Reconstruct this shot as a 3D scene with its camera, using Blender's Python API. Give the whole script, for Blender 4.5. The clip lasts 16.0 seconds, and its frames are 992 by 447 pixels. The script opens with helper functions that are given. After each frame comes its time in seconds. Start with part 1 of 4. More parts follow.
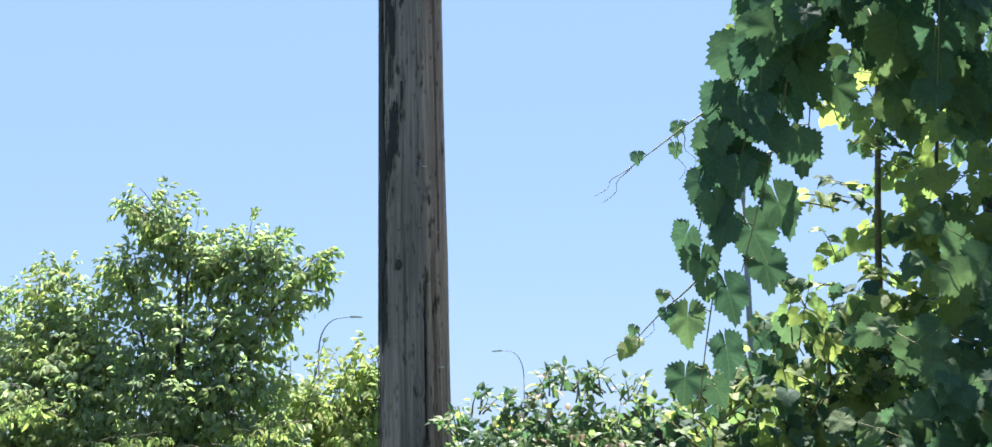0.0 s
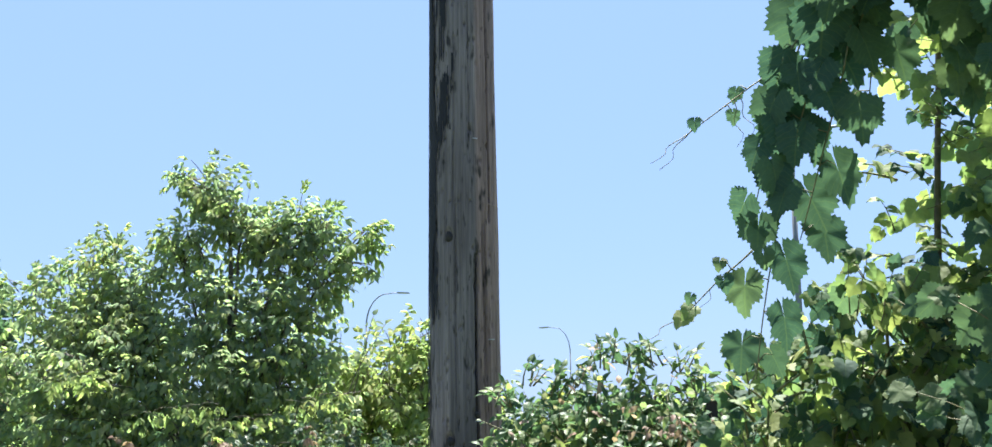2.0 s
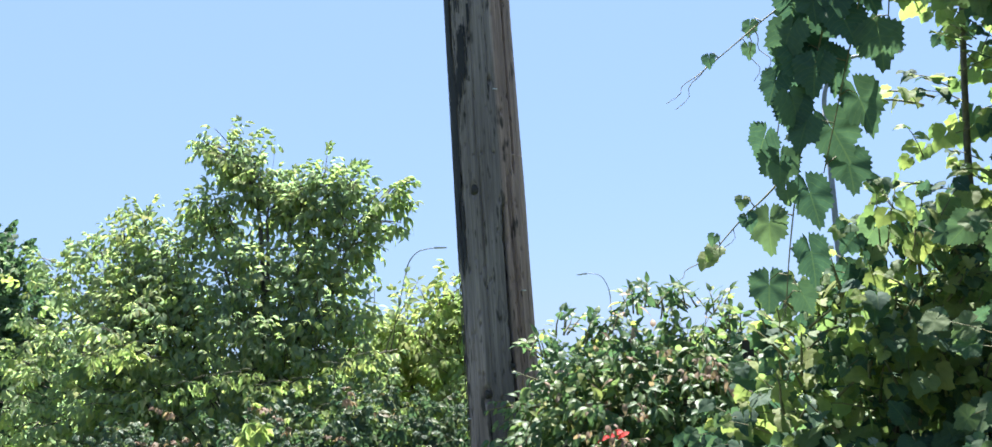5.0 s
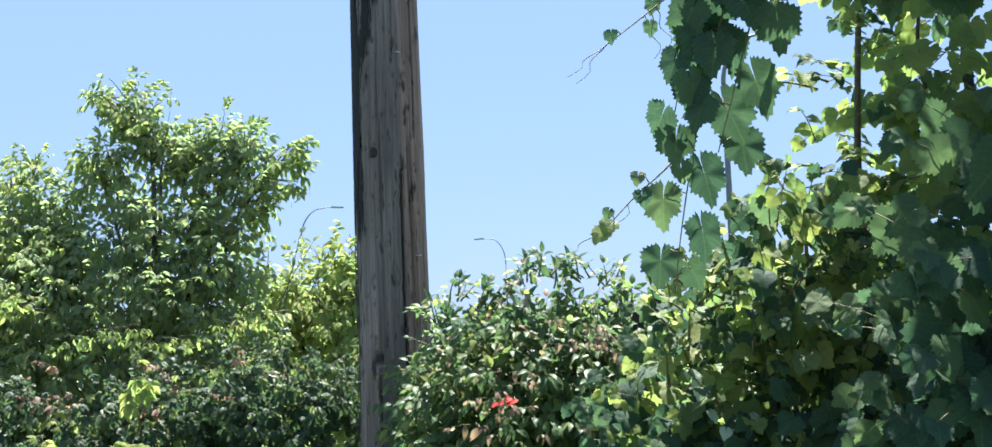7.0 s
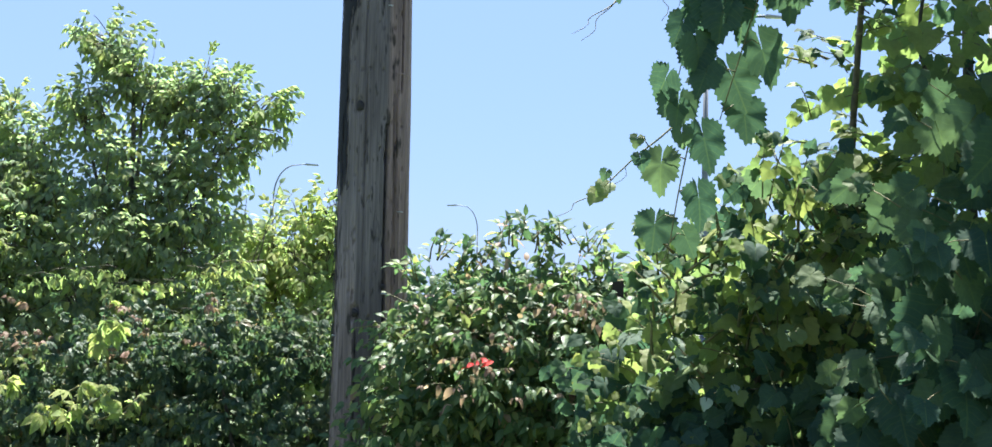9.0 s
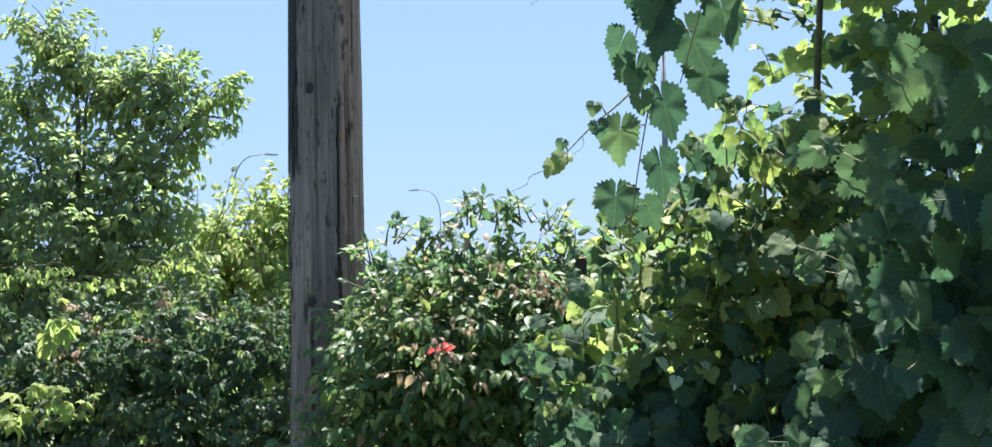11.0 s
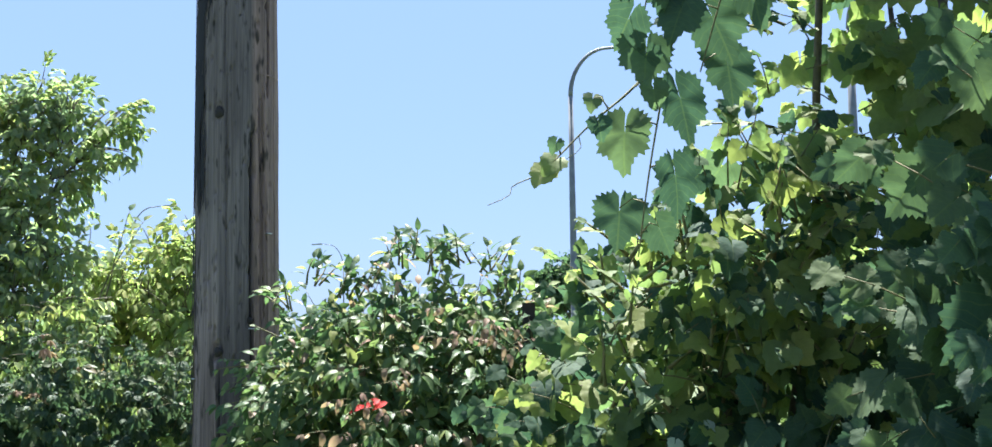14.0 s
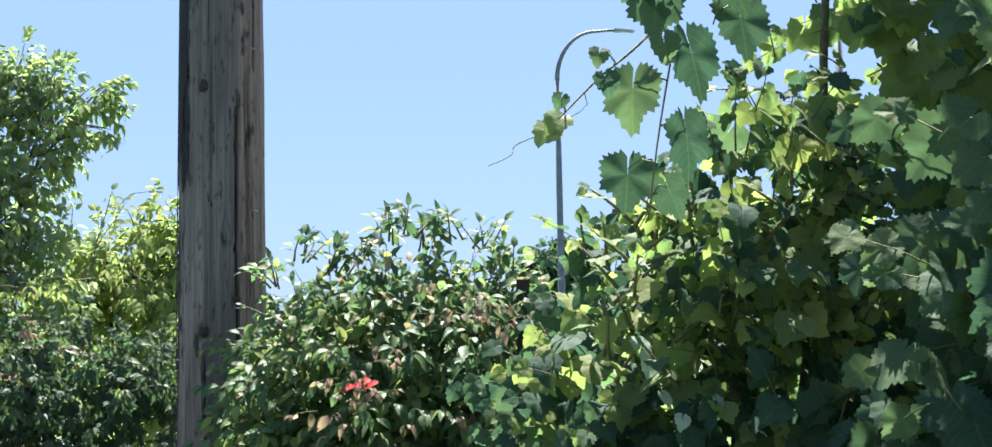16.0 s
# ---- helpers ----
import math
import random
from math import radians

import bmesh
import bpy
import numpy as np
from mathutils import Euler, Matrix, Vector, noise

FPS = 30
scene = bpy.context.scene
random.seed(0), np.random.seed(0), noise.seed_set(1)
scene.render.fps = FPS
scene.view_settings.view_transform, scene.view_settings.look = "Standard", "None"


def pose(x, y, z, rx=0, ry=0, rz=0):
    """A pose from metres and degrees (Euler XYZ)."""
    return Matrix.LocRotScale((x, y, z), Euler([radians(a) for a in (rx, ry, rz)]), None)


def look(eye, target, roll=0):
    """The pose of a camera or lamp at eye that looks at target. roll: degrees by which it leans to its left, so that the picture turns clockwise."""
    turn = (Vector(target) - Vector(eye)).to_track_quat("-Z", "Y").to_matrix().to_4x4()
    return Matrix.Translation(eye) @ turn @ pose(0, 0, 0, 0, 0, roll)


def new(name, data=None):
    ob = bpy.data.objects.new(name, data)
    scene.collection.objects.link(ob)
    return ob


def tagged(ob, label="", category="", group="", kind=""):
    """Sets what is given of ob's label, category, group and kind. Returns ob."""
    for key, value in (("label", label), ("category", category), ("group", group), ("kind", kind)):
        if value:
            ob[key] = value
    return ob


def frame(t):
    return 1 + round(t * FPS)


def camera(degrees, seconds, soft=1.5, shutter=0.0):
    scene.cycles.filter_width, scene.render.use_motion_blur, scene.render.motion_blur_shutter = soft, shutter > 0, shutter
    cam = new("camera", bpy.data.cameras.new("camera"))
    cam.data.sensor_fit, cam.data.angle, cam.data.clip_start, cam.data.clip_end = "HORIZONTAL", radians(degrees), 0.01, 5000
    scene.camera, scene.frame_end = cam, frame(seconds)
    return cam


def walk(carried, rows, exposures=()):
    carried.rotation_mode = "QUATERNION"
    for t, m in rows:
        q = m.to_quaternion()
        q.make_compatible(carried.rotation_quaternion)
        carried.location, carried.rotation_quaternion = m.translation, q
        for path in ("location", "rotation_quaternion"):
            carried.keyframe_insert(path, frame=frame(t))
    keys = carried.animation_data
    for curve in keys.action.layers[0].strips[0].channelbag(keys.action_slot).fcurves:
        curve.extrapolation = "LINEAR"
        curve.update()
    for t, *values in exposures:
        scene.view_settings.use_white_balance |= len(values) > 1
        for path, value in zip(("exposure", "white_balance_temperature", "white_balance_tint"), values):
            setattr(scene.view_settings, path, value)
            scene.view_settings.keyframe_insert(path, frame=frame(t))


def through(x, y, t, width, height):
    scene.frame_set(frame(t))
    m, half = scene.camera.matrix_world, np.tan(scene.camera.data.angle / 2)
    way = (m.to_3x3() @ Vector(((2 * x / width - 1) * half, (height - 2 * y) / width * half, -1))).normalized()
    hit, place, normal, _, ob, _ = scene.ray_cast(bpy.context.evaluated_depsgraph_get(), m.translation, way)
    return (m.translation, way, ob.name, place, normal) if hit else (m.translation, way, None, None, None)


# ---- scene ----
cam = camera(42.0, 16.0)
PATH = [
    (0, (0.144, 0.379, 1.605), (0.041, 2.347, 1.946), -1.3),
    (0.5, (0.139, 0.395, 1.599), (0.024, 2.366, 1.919), -0.6),
    (1, (0.143, 0.376, 1.597), (0.024, 2.346, 1.922), -0.6),
    (1.5, (0.133, 0.386, 1.597), (0.012, 2.357, 1.914), -1.0),
    (2, (0.125, 0.397, 1.588), (-0.051, 2.366, 1.895), -0.8),
    (2.5, (0.127, 0.402, 1.588), (-0.085, 2.369, 1.885), -1.0),
    (3, (0.145, 0.395, 1.584), (-0.055, 2.366, 1.861), -1.4),
    (3.5, (0.156, 0.429, 1.587), (-0.052, 2.403, 1.832), -2.7),
    (3.7, (0.158, 0.423, 1.582), (-0.052, 2.398, 1.812), -2.6),
    (5.8, (0.155, 0.457, 1.601), (-0.058, 2.431, 1.836), -5.5),
    (6, (0.158, 0.458, 1.597), (-0.033, 2.439, 1.794), -5.6),
    (6.5, (0.164, 0.455, 1.59), (-0.002, 2.441, 1.763), -4.4),
    (7, (0.16, 0.441, 1.604), (0.08, 2.432, 1.773), -2.2),
    (7.5, (0.159, 0.463, 1.601), (0.104, 2.457, 1.742), -1.2),
    (8, (0.126, 0.473, 1.587), (0.064, 2.469, 1.706), -0.6),
    (8.5, (0.104, 0.482, 1.585), (0.042, 2.477, 1.709), -0.4),
    (9, (0.116, 0.477, 1.579), (0.078, 2.473, 1.699), 1.2),
    (9.5, (0.147, 0.468, 1.584), (0.132, 2.464, 1.702), 0.8),
    (9.7, (0.162, 0.47, 1.583), (0.163, 2.466, 1.703), 0.5),
    (11.8, (0.078, 0.773, 1.56), (0.087, 2.772, 1.641), -1.4),
    (12, (0.061, 0.817, 1.547), (0.056, 2.815, 1.631), -1.2),
    (12.5, (0.038, 1.027, 1.564), (0.02, 3.025, 1.653), -2.4),
    (13, (-0.012, 1.169, 1.55), (-0.012, 3.164, 1.696), -2.7),
    (13.5, (0.077, 1.177, 1.574), (0.126, 3.168, 1.751), -1.8),
    (14, (0.033, 1.15, 1.551), (0.203, 3.137, 1.729), -0.8),
    (14.5, (0.025, 1.191, 1.551), (0.257, 3.171, 1.714), -0.2),
    (15, (0.021, 1.198, 1.551), (0.255, 3.178, 1.705), -0.2),
    (15.5, (0.019, 1.234, 1.544), (0.224, 3.218, 1.695), -0.7),
    (16, (0.021, 1.265, 1.528), (0.212, 3.25, 1.683), -1.0),
]
walk(cam, [(t, look(eye, target, roll)) for t, eye, target, roll in PATH], exposures=[(0, 2.35, 6150, 11)])

# ---------------------------------------------------------------- light
SUN_TO = Vector((0.04, 0.54, 1.25)).normalized()
world = bpy.data.worlds.new("world")
scene.world = world
world.use_nodes = True
wn, wl = world.node_tree.nodes, world.node_tree.links
sky = wn.new("ShaderNodeTexSky")
sky.sky_type, sky.sun_disc = "NISHITA", False
sky.sun_elevation = math.asin(SUN_TO.z)
sky.sun_rotation = math.atan2(SUN_TO.x, SUN_TO.y)
sky.air_density, sky.dust_density, sky.ozone_density = 1.0, 0.35, 1.6
haze = wn.new("ShaderNodeMix")
haze.data_type = "RGBA"
haze.inputs[0].default_value = 0.85
haze.inputs[7].default_value = (1.95, 2.92, 4.8, 1)     # summer haze evens the sky out
wl.new(sky.outputs[0], haze.inputs[6])
wl.new(haze.outputs[2], wn["Background"].inputs[0])
wn["Background"].inputs[1].default_value = 0.0435
sun = new("sun", bpy.data.lights.new("sun", "SUN"))
sun.data.energy, sun.data.angle, sun.data.color = 5.0, radians(0.55), (1.0, 0.95, 0.86)
sun.matrix_world = look((0, 0, 0), -SUN_TO)

# ---------------------------------------------------------------- materials


def material(name):
    m = bpy.data.materials.new(name)
    m.use_nodes = True
    return m, m.node_tree.nodes, m.node_tree.links, m.node_tree.nodes["Principled BSDF"]


def add(nodes, kind, **values):
    n = nodes.new(kind)
    for k, v in values.items():
        n.inputs[k.replace("_", " ")].default_value = v
    return n


def ramp(nodes, stops):
    n = nodes.new("ShaderNodeValToRGB")
    el = n.color_ramp.elements
    while len(el) < len(stops):
        el.new(0.5)
    for e, (p, c) in zip(el, stops):
        e.position, e.color = p, (*c, 1)
    return n


def maths(nodes, links, op, a, b=0.0, clamp=False):
    n = nodes.new("ShaderNodeMath")
    n.operation, n.use_clamp = op, clamp
    for i, v in enumerate((a, b)):
        if isinstance(v, (int, float)):
            n.inputs[i].default_value = v
        else:
            links.new(v, n.inputs[i])
    return n.outputs[0]


def mix(nodes, links, f, a, b, blend="MIX"):
    n = nodes.new("ShaderNodeMix")
    n.data_type, n.blend_type = "RGBA", blend
    for i, v in ((0, f), (6, a), (7, b)):
        if isinstance(v, (int, float)):
            n.inputs[i].default_value = v
        elif isinstance(v, tuple):
            n.inputs[i].default_value = (*v, 1)
        else:
            links.new(v, n.inputs[i])
    return n.outputs[2]


def leaf_material(name, stops, veins=(0.16, 0.22, 0.07), through=0.45, rough=0.58, patch=1.4, vein_strength=0.5, side=7.0, gloss=0.28):
    """Leaf: colour per leaf, patches of growth over the plant, midrib and side veins along the leaf's own axes."""
    m, n, l, bsdf = material(name)
    geo, info = n.new("ShaderNodeNewGeometry"), n.new("ShaderNodeObjectInfo")
    tex = n.new("ShaderNodeTexCoord")
    big = add(n, "ShaderNodeTexNoise", Scale=patch, Detail=2.0)
    l.new(geo.outputs["Position"], big.inputs["Vector"])
    r = maths(n, l, "FRACT", maths(n, l, "ADD", geo.outputs["Random Per Island"], info.outputs["Random"]))
    v = maths(n, l, "ADD", maths(n, l, "MULTIPLY", r, 0.62), maths(n, l, "MULTIPLY", big.outputs["Fac"], 1.1))
    v = maths(n, l, "SUBTRACT", v, 0.36, True)
    col = ramp(n, stops)
    l.new(v, col.inputs["Fac"])
    fine = add(n, "ShaderNodeTexNoise", Scale=90.0, Detail=3.0)
    l.new(geo.outputs["Position"], fine.inputs["Vector"])
    c = mix(n, l, 0.35, col.outputs["Color"], mix(n, l, fine.outputs["Fac"], (0.35, 0.35, 0.3), (1.5, 1.5, 1.4)), "MULTIPLY")
    sep = n.new("ShaderNodeSeparateXYZ")
    l.new(tex.outputs["UV"], sep.inputs[0])
    across = maths(n, l, "ABSOLUTE", maths(n, l, "SUBTRACT", sep.outputs[0], 0.5))
    mid = maths(n, l, "LESS_THAN", across, 0.016)
    slant = maths(n, l, "SUBTRACT", sep.outputs[1], maths(n, l, "MULTIPLY", across, 0.9))
    tooth = maths(n, l, "ABSOLUTE", maths(n, l, "SUBTRACT", maths(n, l, "FRACT", maths(n, l, "MULTIPLY", slant, side)), 0.5))
    rib = maths(n, l, "LESS_THAN", tooth, 0.06)
    vein = maths(n, l, "MULTIPLY", maths(n, l, "MAXIMUM", mid, maths(n, l, "MULTIPLY", rib, 0.7)), vein_strength)
    c = mix(n, l, vein, c, veins)
    l.new(c, bsdf.inputs["Base Color"])
    bsdf.inputs["Roughness"].default_value = rough
    bsdf.inputs["Specular IOR Level"].default_value = gloss
    bump = add(n, "ShaderNodeBump", Strength=0.35, Distance=0.004)
    l.new(maths(n, l, "SUBTRACT", fine.outputs["Fac"], vein), bump.inputs["Height"])
    l.new(bump.outputs[0], bsdf.inputs["Normal"])
    trans = n.new("ShaderNodeBsdfTranslucent")
    l.new(mix(n, l, 1.0, c, (1.35, 1.55, 1.2), "MULTIPLY"), trans.inputs["Color"])
    both = n.new("ShaderNodeMixShader")
    both.inputs[0].default_value = through
    l.new(bsdf.outputs[0], both.inputs[1])
    l.new(trans.outputs[0], both.inputs[2])
    l.new(both.outputs[0], n["Material Output"].inputs["Surface"])
    return m


def stem_material(name, a, b):
    m, n, l, bsdf = material(name)
    t = n.new("ShaderNodeTexCoord")
    z = add(n, "ShaderNodeTexNoise", Scale=40.0, Detail=4.0)
    l.new(t.outputs["Object"], z.inputs["Vector"])
    c = ramp(n, [(0.3, a), (0.7, b)])
    l.new(z.outputs["Fac"], c.inputs["Fac"])
    l.new(c.outputs["Color"], bsdf.inputs["Base Color"])
    bsdf.inputs["Roughness"].default_value = 0.75
    bump = add(n, "ShaderNodeBump", Strength=0.5, Distance=0.004)
    l.new(z.outputs["Fac"], bump.inputs["Height"])
    l.new(bump.outputs[0], bsdf.inputs["Normal"])
    return m


# one vine leaf in two tones: GRAPE painted as shaded, GRAPE_LIGHT as sunlit
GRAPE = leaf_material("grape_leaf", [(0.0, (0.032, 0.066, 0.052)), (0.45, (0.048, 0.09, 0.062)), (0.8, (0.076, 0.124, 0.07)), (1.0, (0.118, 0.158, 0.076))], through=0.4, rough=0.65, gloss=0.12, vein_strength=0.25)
GRAPE_LIGHT = leaf_material("sunlit_grape_leaf", [(0.0, (0.1, 0.155, 0.072)), (0.4, (0.17, 0.225, 0.085)), (0.8, (0.26, 0.29, 0.098)), (1.0, (0.38, 0.34, 0.11))], through=0.52, rough=0.6, gloss=0.26, vein_strength=0.28)
ASHEN = leaf_material("sapling_leaf", [(0.0, (0.17, 0.23, 0.165)), (0.45, (0.235, 0.285, 0.18)), (0.8, (0.315, 0.34, 0.185)), (1.0, (0.4, 0.375, 0.18))], patch=2.2, side=5.0, through=0.6, rough=0.75, gloss=0.14)
YELLOWISH = leaf_material("light_shrub_leaf", [(0.0, (0.175, 0.24, 0.115)), (0.5, (0.27, 0.325, 0.132)), (1.0, (0.405, 0.39, 0.155))], patch=2.0, side=5.0, through=0.56, gloss=0.16, rough=0.7)
HEDGE = leaf_material("creeper_leaf", [(0.0, (0.034, 0.07, 0.05)), (0.5, (0.064, 0.105, 0.064)), (0.85, (0.12, 0.15, 0.075)), (1.0, (0.23, 0.14, 0.09))], patch=3.0, side=4.0, rough=0.48, through=0.38, gloss=0.22)
GLOSSY = leaf_material("bush_leaf", [(0.0, (0.05, 0.095, 0.056)), (0.5, (0.085, 0.14, 0.068)), (0.85, (0.15, 0.195, 0.08)), (1.0, (0.27, 0.26, 0.095))], rough=0.42, patch=2.5, side=6.0, through=0.42, gloss=0.16)
RUSSET = leaf_material("turning_leaf", [(0.0, (0.15, 0.11, 0.07)), (0.5, (0.29, 0.18, 0.14)), (1.0, (0.44, 0.3, 0.26))], side=5.0)
RED = leaf_material("red_leaf", [(0.0, (0.55, 0.02, 0.025)), (1.0, (0.7, 0.05, 0.03))], veins=(0.5, 0.12, 0.08))
# whitish colour paints the sun's gleam on pale leaf undersides
PALE = leaf_material("sunlit_pale_leaf", [(0.0, (0.3, 0.37, 0.3)), (1.0, (0.42, 0.48, 0.4))], veins=(0.4, 0.5, 0.35), through=0.25)
FARLEAF = leaf_material("far_tree_leaf", [(0.0, (0.05, 0.09, 0.055)), (0.6, (0.07, 0.12, 0.065)), (1.0, (0.11, 0.15, 0.07))], vein_strength=0.0, patch=0.6)
TWIG = stem_material("twig_bark", (0.05, 0.045, 0.03), (0.13, 0.11, 0.07))
GREENSTEM = stem_material("green_stem", (0.06, 0.08, 0.03), (0.16, 0.13, 0.06))
BARK = stem_material("bark", (0.035, 0.03, 0.026), (0.1, 0.085, 0.07))


def wood_material():
    """Old creosoted pole wood: long grain, grey weathering, tar streaks and patches."""
    m, n, l, bsdf = material("weathered_pole_wood")
    t = n.new("ShaderNodeTexCoord")

    def noise_at(scale, stretch, detail=5.0):
        mp = n.new("ShaderNodeMapping")
        mp.inputs["Scale"].default_value = stretch
        l.new(t.outputs["Object"], mp.inputs["Vector"])
        z = add(n, "ShaderNodeTexNoise", Scale=scale, Detail=detail, Roughness=0.6)
        l.new(mp.outputs[0], z.inputs["Vector"])
        return z.outputs["Fac"]

    grain = noise_at(60.0, (1, 1, 0.03))
    fibre = noise_at(190.0, (1, 1, 0.02), 3.0)
    blot = noise_at(3.2, (1, 1, 0.35))
    spots = noise_at(26.0, (1, 1, 0.28), 2.0)
    slit = noise_at(80.0, (1, 1, 0.16), 1.0)
    c1 = ramp(n, [(0.28, (0.088, 0.077, 0.078)), (0.5, (0.15, 0.131, 0.132)), (0.72, (0.215, 0.191, 0.189))])
    l.new(grain, c1.inputs["Fac"])
    c2 = ramp(n, [(0.3, (0.6, 0.56, 0.54)), (0.55, (1.0, 0.98, 0.96)), (0.75, (1.3, 1.25, 1.2))])
    l.new(blot, c2.inputs["Fac"])
    c = mix(n, l, 1.0, c1.outputs["Color"], c2.outputs["Color"], "MULTIPLY")
    c3 = ramp(n, [(0.3, (0.62, 0.6, 0.58)), (0.6, (1.12, 1.1, 1.1))])
    l.new(fibre, c3.inputs["Fac"])
    c = mix(n, l, 0.8, c, c3.outputs["Color"], "MULTIPLY")
    dark = maths(n, l, "MULTIPLY", maths(n, l, "SUBTRACT", spots, 0.6, True), 11.0, True)
    c = mix(n, l, dark, c, (0.02, 0.017, 0.015))
    nick = maths(n, l, "MULTIPLY", maths(n, l, "SUBTRACT", slit, 0.66, True), 14.0, True)
    c = mix(n, l, maths(n, l, "MULTIPLY", nick, 0.85), c, (0.022, 0.019, 0.017))
    # brown, less bleached heartwood beyond the long check on one side; tar along the other edge
    sep = n.new("ShaderNodeSeparateXYZ")
    l.new(t.outputs["Object"], sep.inputs[0])
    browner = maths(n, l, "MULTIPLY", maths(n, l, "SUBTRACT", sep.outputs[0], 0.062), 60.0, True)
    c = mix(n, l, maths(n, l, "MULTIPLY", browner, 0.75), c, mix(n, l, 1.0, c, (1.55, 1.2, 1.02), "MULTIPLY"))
    # lighter to one side of the check that runs down from the lowest knot, darker on the other
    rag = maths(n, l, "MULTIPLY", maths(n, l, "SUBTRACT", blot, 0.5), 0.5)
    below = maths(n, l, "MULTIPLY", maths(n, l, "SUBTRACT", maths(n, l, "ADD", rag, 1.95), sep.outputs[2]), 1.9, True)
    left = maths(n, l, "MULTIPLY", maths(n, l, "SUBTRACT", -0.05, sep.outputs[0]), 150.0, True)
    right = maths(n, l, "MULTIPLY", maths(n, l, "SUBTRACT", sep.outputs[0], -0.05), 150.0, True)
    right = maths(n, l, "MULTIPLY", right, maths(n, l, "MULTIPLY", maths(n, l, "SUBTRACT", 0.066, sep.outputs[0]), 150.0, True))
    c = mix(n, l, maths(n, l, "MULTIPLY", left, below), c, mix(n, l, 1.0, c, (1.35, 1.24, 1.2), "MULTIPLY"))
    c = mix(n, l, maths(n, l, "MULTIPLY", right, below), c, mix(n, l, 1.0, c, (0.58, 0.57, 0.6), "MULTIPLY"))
    l.new(c, bsdf.inputs["Base Color"])
    bsdf.inputs["Roughness"].default_value = 0.82
    bump = add(n, "ShaderNodeBump", Strength=0.8, Distance=0.006)
    l.new(maths(n, l, "ADD", grain, maths(n, l, "MULTIPLY", fibre, 0.5)), bump.inputs["Height"])
    l.new(bump.outputs[0], bsdf.inputs["Normal"])
    return m


def plain_material(name, colour, rough, metal=0.0, scale=30.0):
    m, n, l, bsdf = material(name)
    t = n.new("ShaderNodeTexCoord")
    z = add(n, "ShaderNodeTexNoise", Scale=scale, Detail=4.0)
    l.new(t.outputs["Object"], z.inputs["Vector"])
    c = ramp(n, [(0.3, tuple(v * 0.75 for v in colour)), (0.7, tuple(v * 1.2 for v in colour))])
    l.new(z.outputs["Fac"], c.inputs["Fac"])
    l.new(c.outputs["Color"], bsdf.inputs["Base Color"])
    bsdf.inputs["Roughness"].default_value, bsdf.inputs["Metallic"].default_value = rough, metal
    return m


WOOD = wood_material()
KNOT = plain_material("knot_wood", (0.02, 0.016, 0.015), 0.8, 0, 120)
TAR = plain_material("old_tar", (0.013, 0.013, 0.017), 0.95, 0, 90)
STEEL = plain_material("lamp_steel", (0.13, 0.145, 0.16), 0.6, 0.2, 4)
HEADGREY = plain_material("lamp_head_grey", (0.3, 0.31, 0.33), 0.5, 0.2, 8)
GLASS = plain_material("lamp_lens", (0.6, 0.62, 0.62), 0.2, 0, 8)
NAIL = plain_material("galvanised_metal", (0.5, 0.52, 0.55), 0.35, 0.9, 60)
GRASS = plain_material("grass_ground", (0.06, 0.085, 0.032), 0.9, 0, 3)

# ---------------------------------------------------------------- mesh helpers


def mesh_ob(name, verts, faces, mat, parent=None, label="", uv=None, smooth=True):
    me = bpy.data.meshes.new(name)
    me.from_pydata([tuple(v) for v in verts], [], [tuple(f) for f in faces])
    me.materials.append(mat)
    if uv is not None:
        layer = me.uv_layers.new(name="leaf")
        idx = np.empty(len(me.loops), dtype=np.int32)
        me.loops.foreach_get("vertex_index", idx)
        layer.data.foreach_set("uv", np.asarray(uv, dtype=np.float32)[idx].ravel())
    me.polygons.foreach_set("use_smooth", [smooth] * len(me.polygons))
    me.update()
    ob = new(name, me)
    if parent:
        ob.parent = parent
    if label:
        tagged(ob, label)
    return ob


def fast_mesh(name, verts, tris, mat, uv=None, smooth=True):
    """A joined mesh of triangles from arrays."""
    me = bpy.data.meshes.new(name)
    me.vertices.add(len(verts))
    me.vertices.foreach_set("co", np.asarray(verts, dtype=np.float32).ravel())
    me.loops.add(3 * len(tris))
    flat = np.asarray(tris, dtype=np.int32).ravel()
    me.loops.foreach_set("vertex_index", flat)
    me.polygons.add(len(tris))
    me.polygons.foreach_set("loop_start", np.arange(0, 3 * len(tris), 3, dtype=np.int32))
    me.polygons.foreach_set("use_smooth", np.full(len(tris), smooth))
    if uv is not None:
        layer = me.uv_layers.new(name="leaf")
        layer.data.foreach_set("uv", np.asarray(uv, dtype=np.float32)[flat].ravel())
    me.materials.append(mat)
    me.update(calc_edges=True)
    me.validate()
    return me


def empty(name, at, label, category, group="", kind=""):
    ob = new(name)
    ob.location = at
    ob.empty_display_size = 0.2
    return tagged(ob, label, category, group, kind)


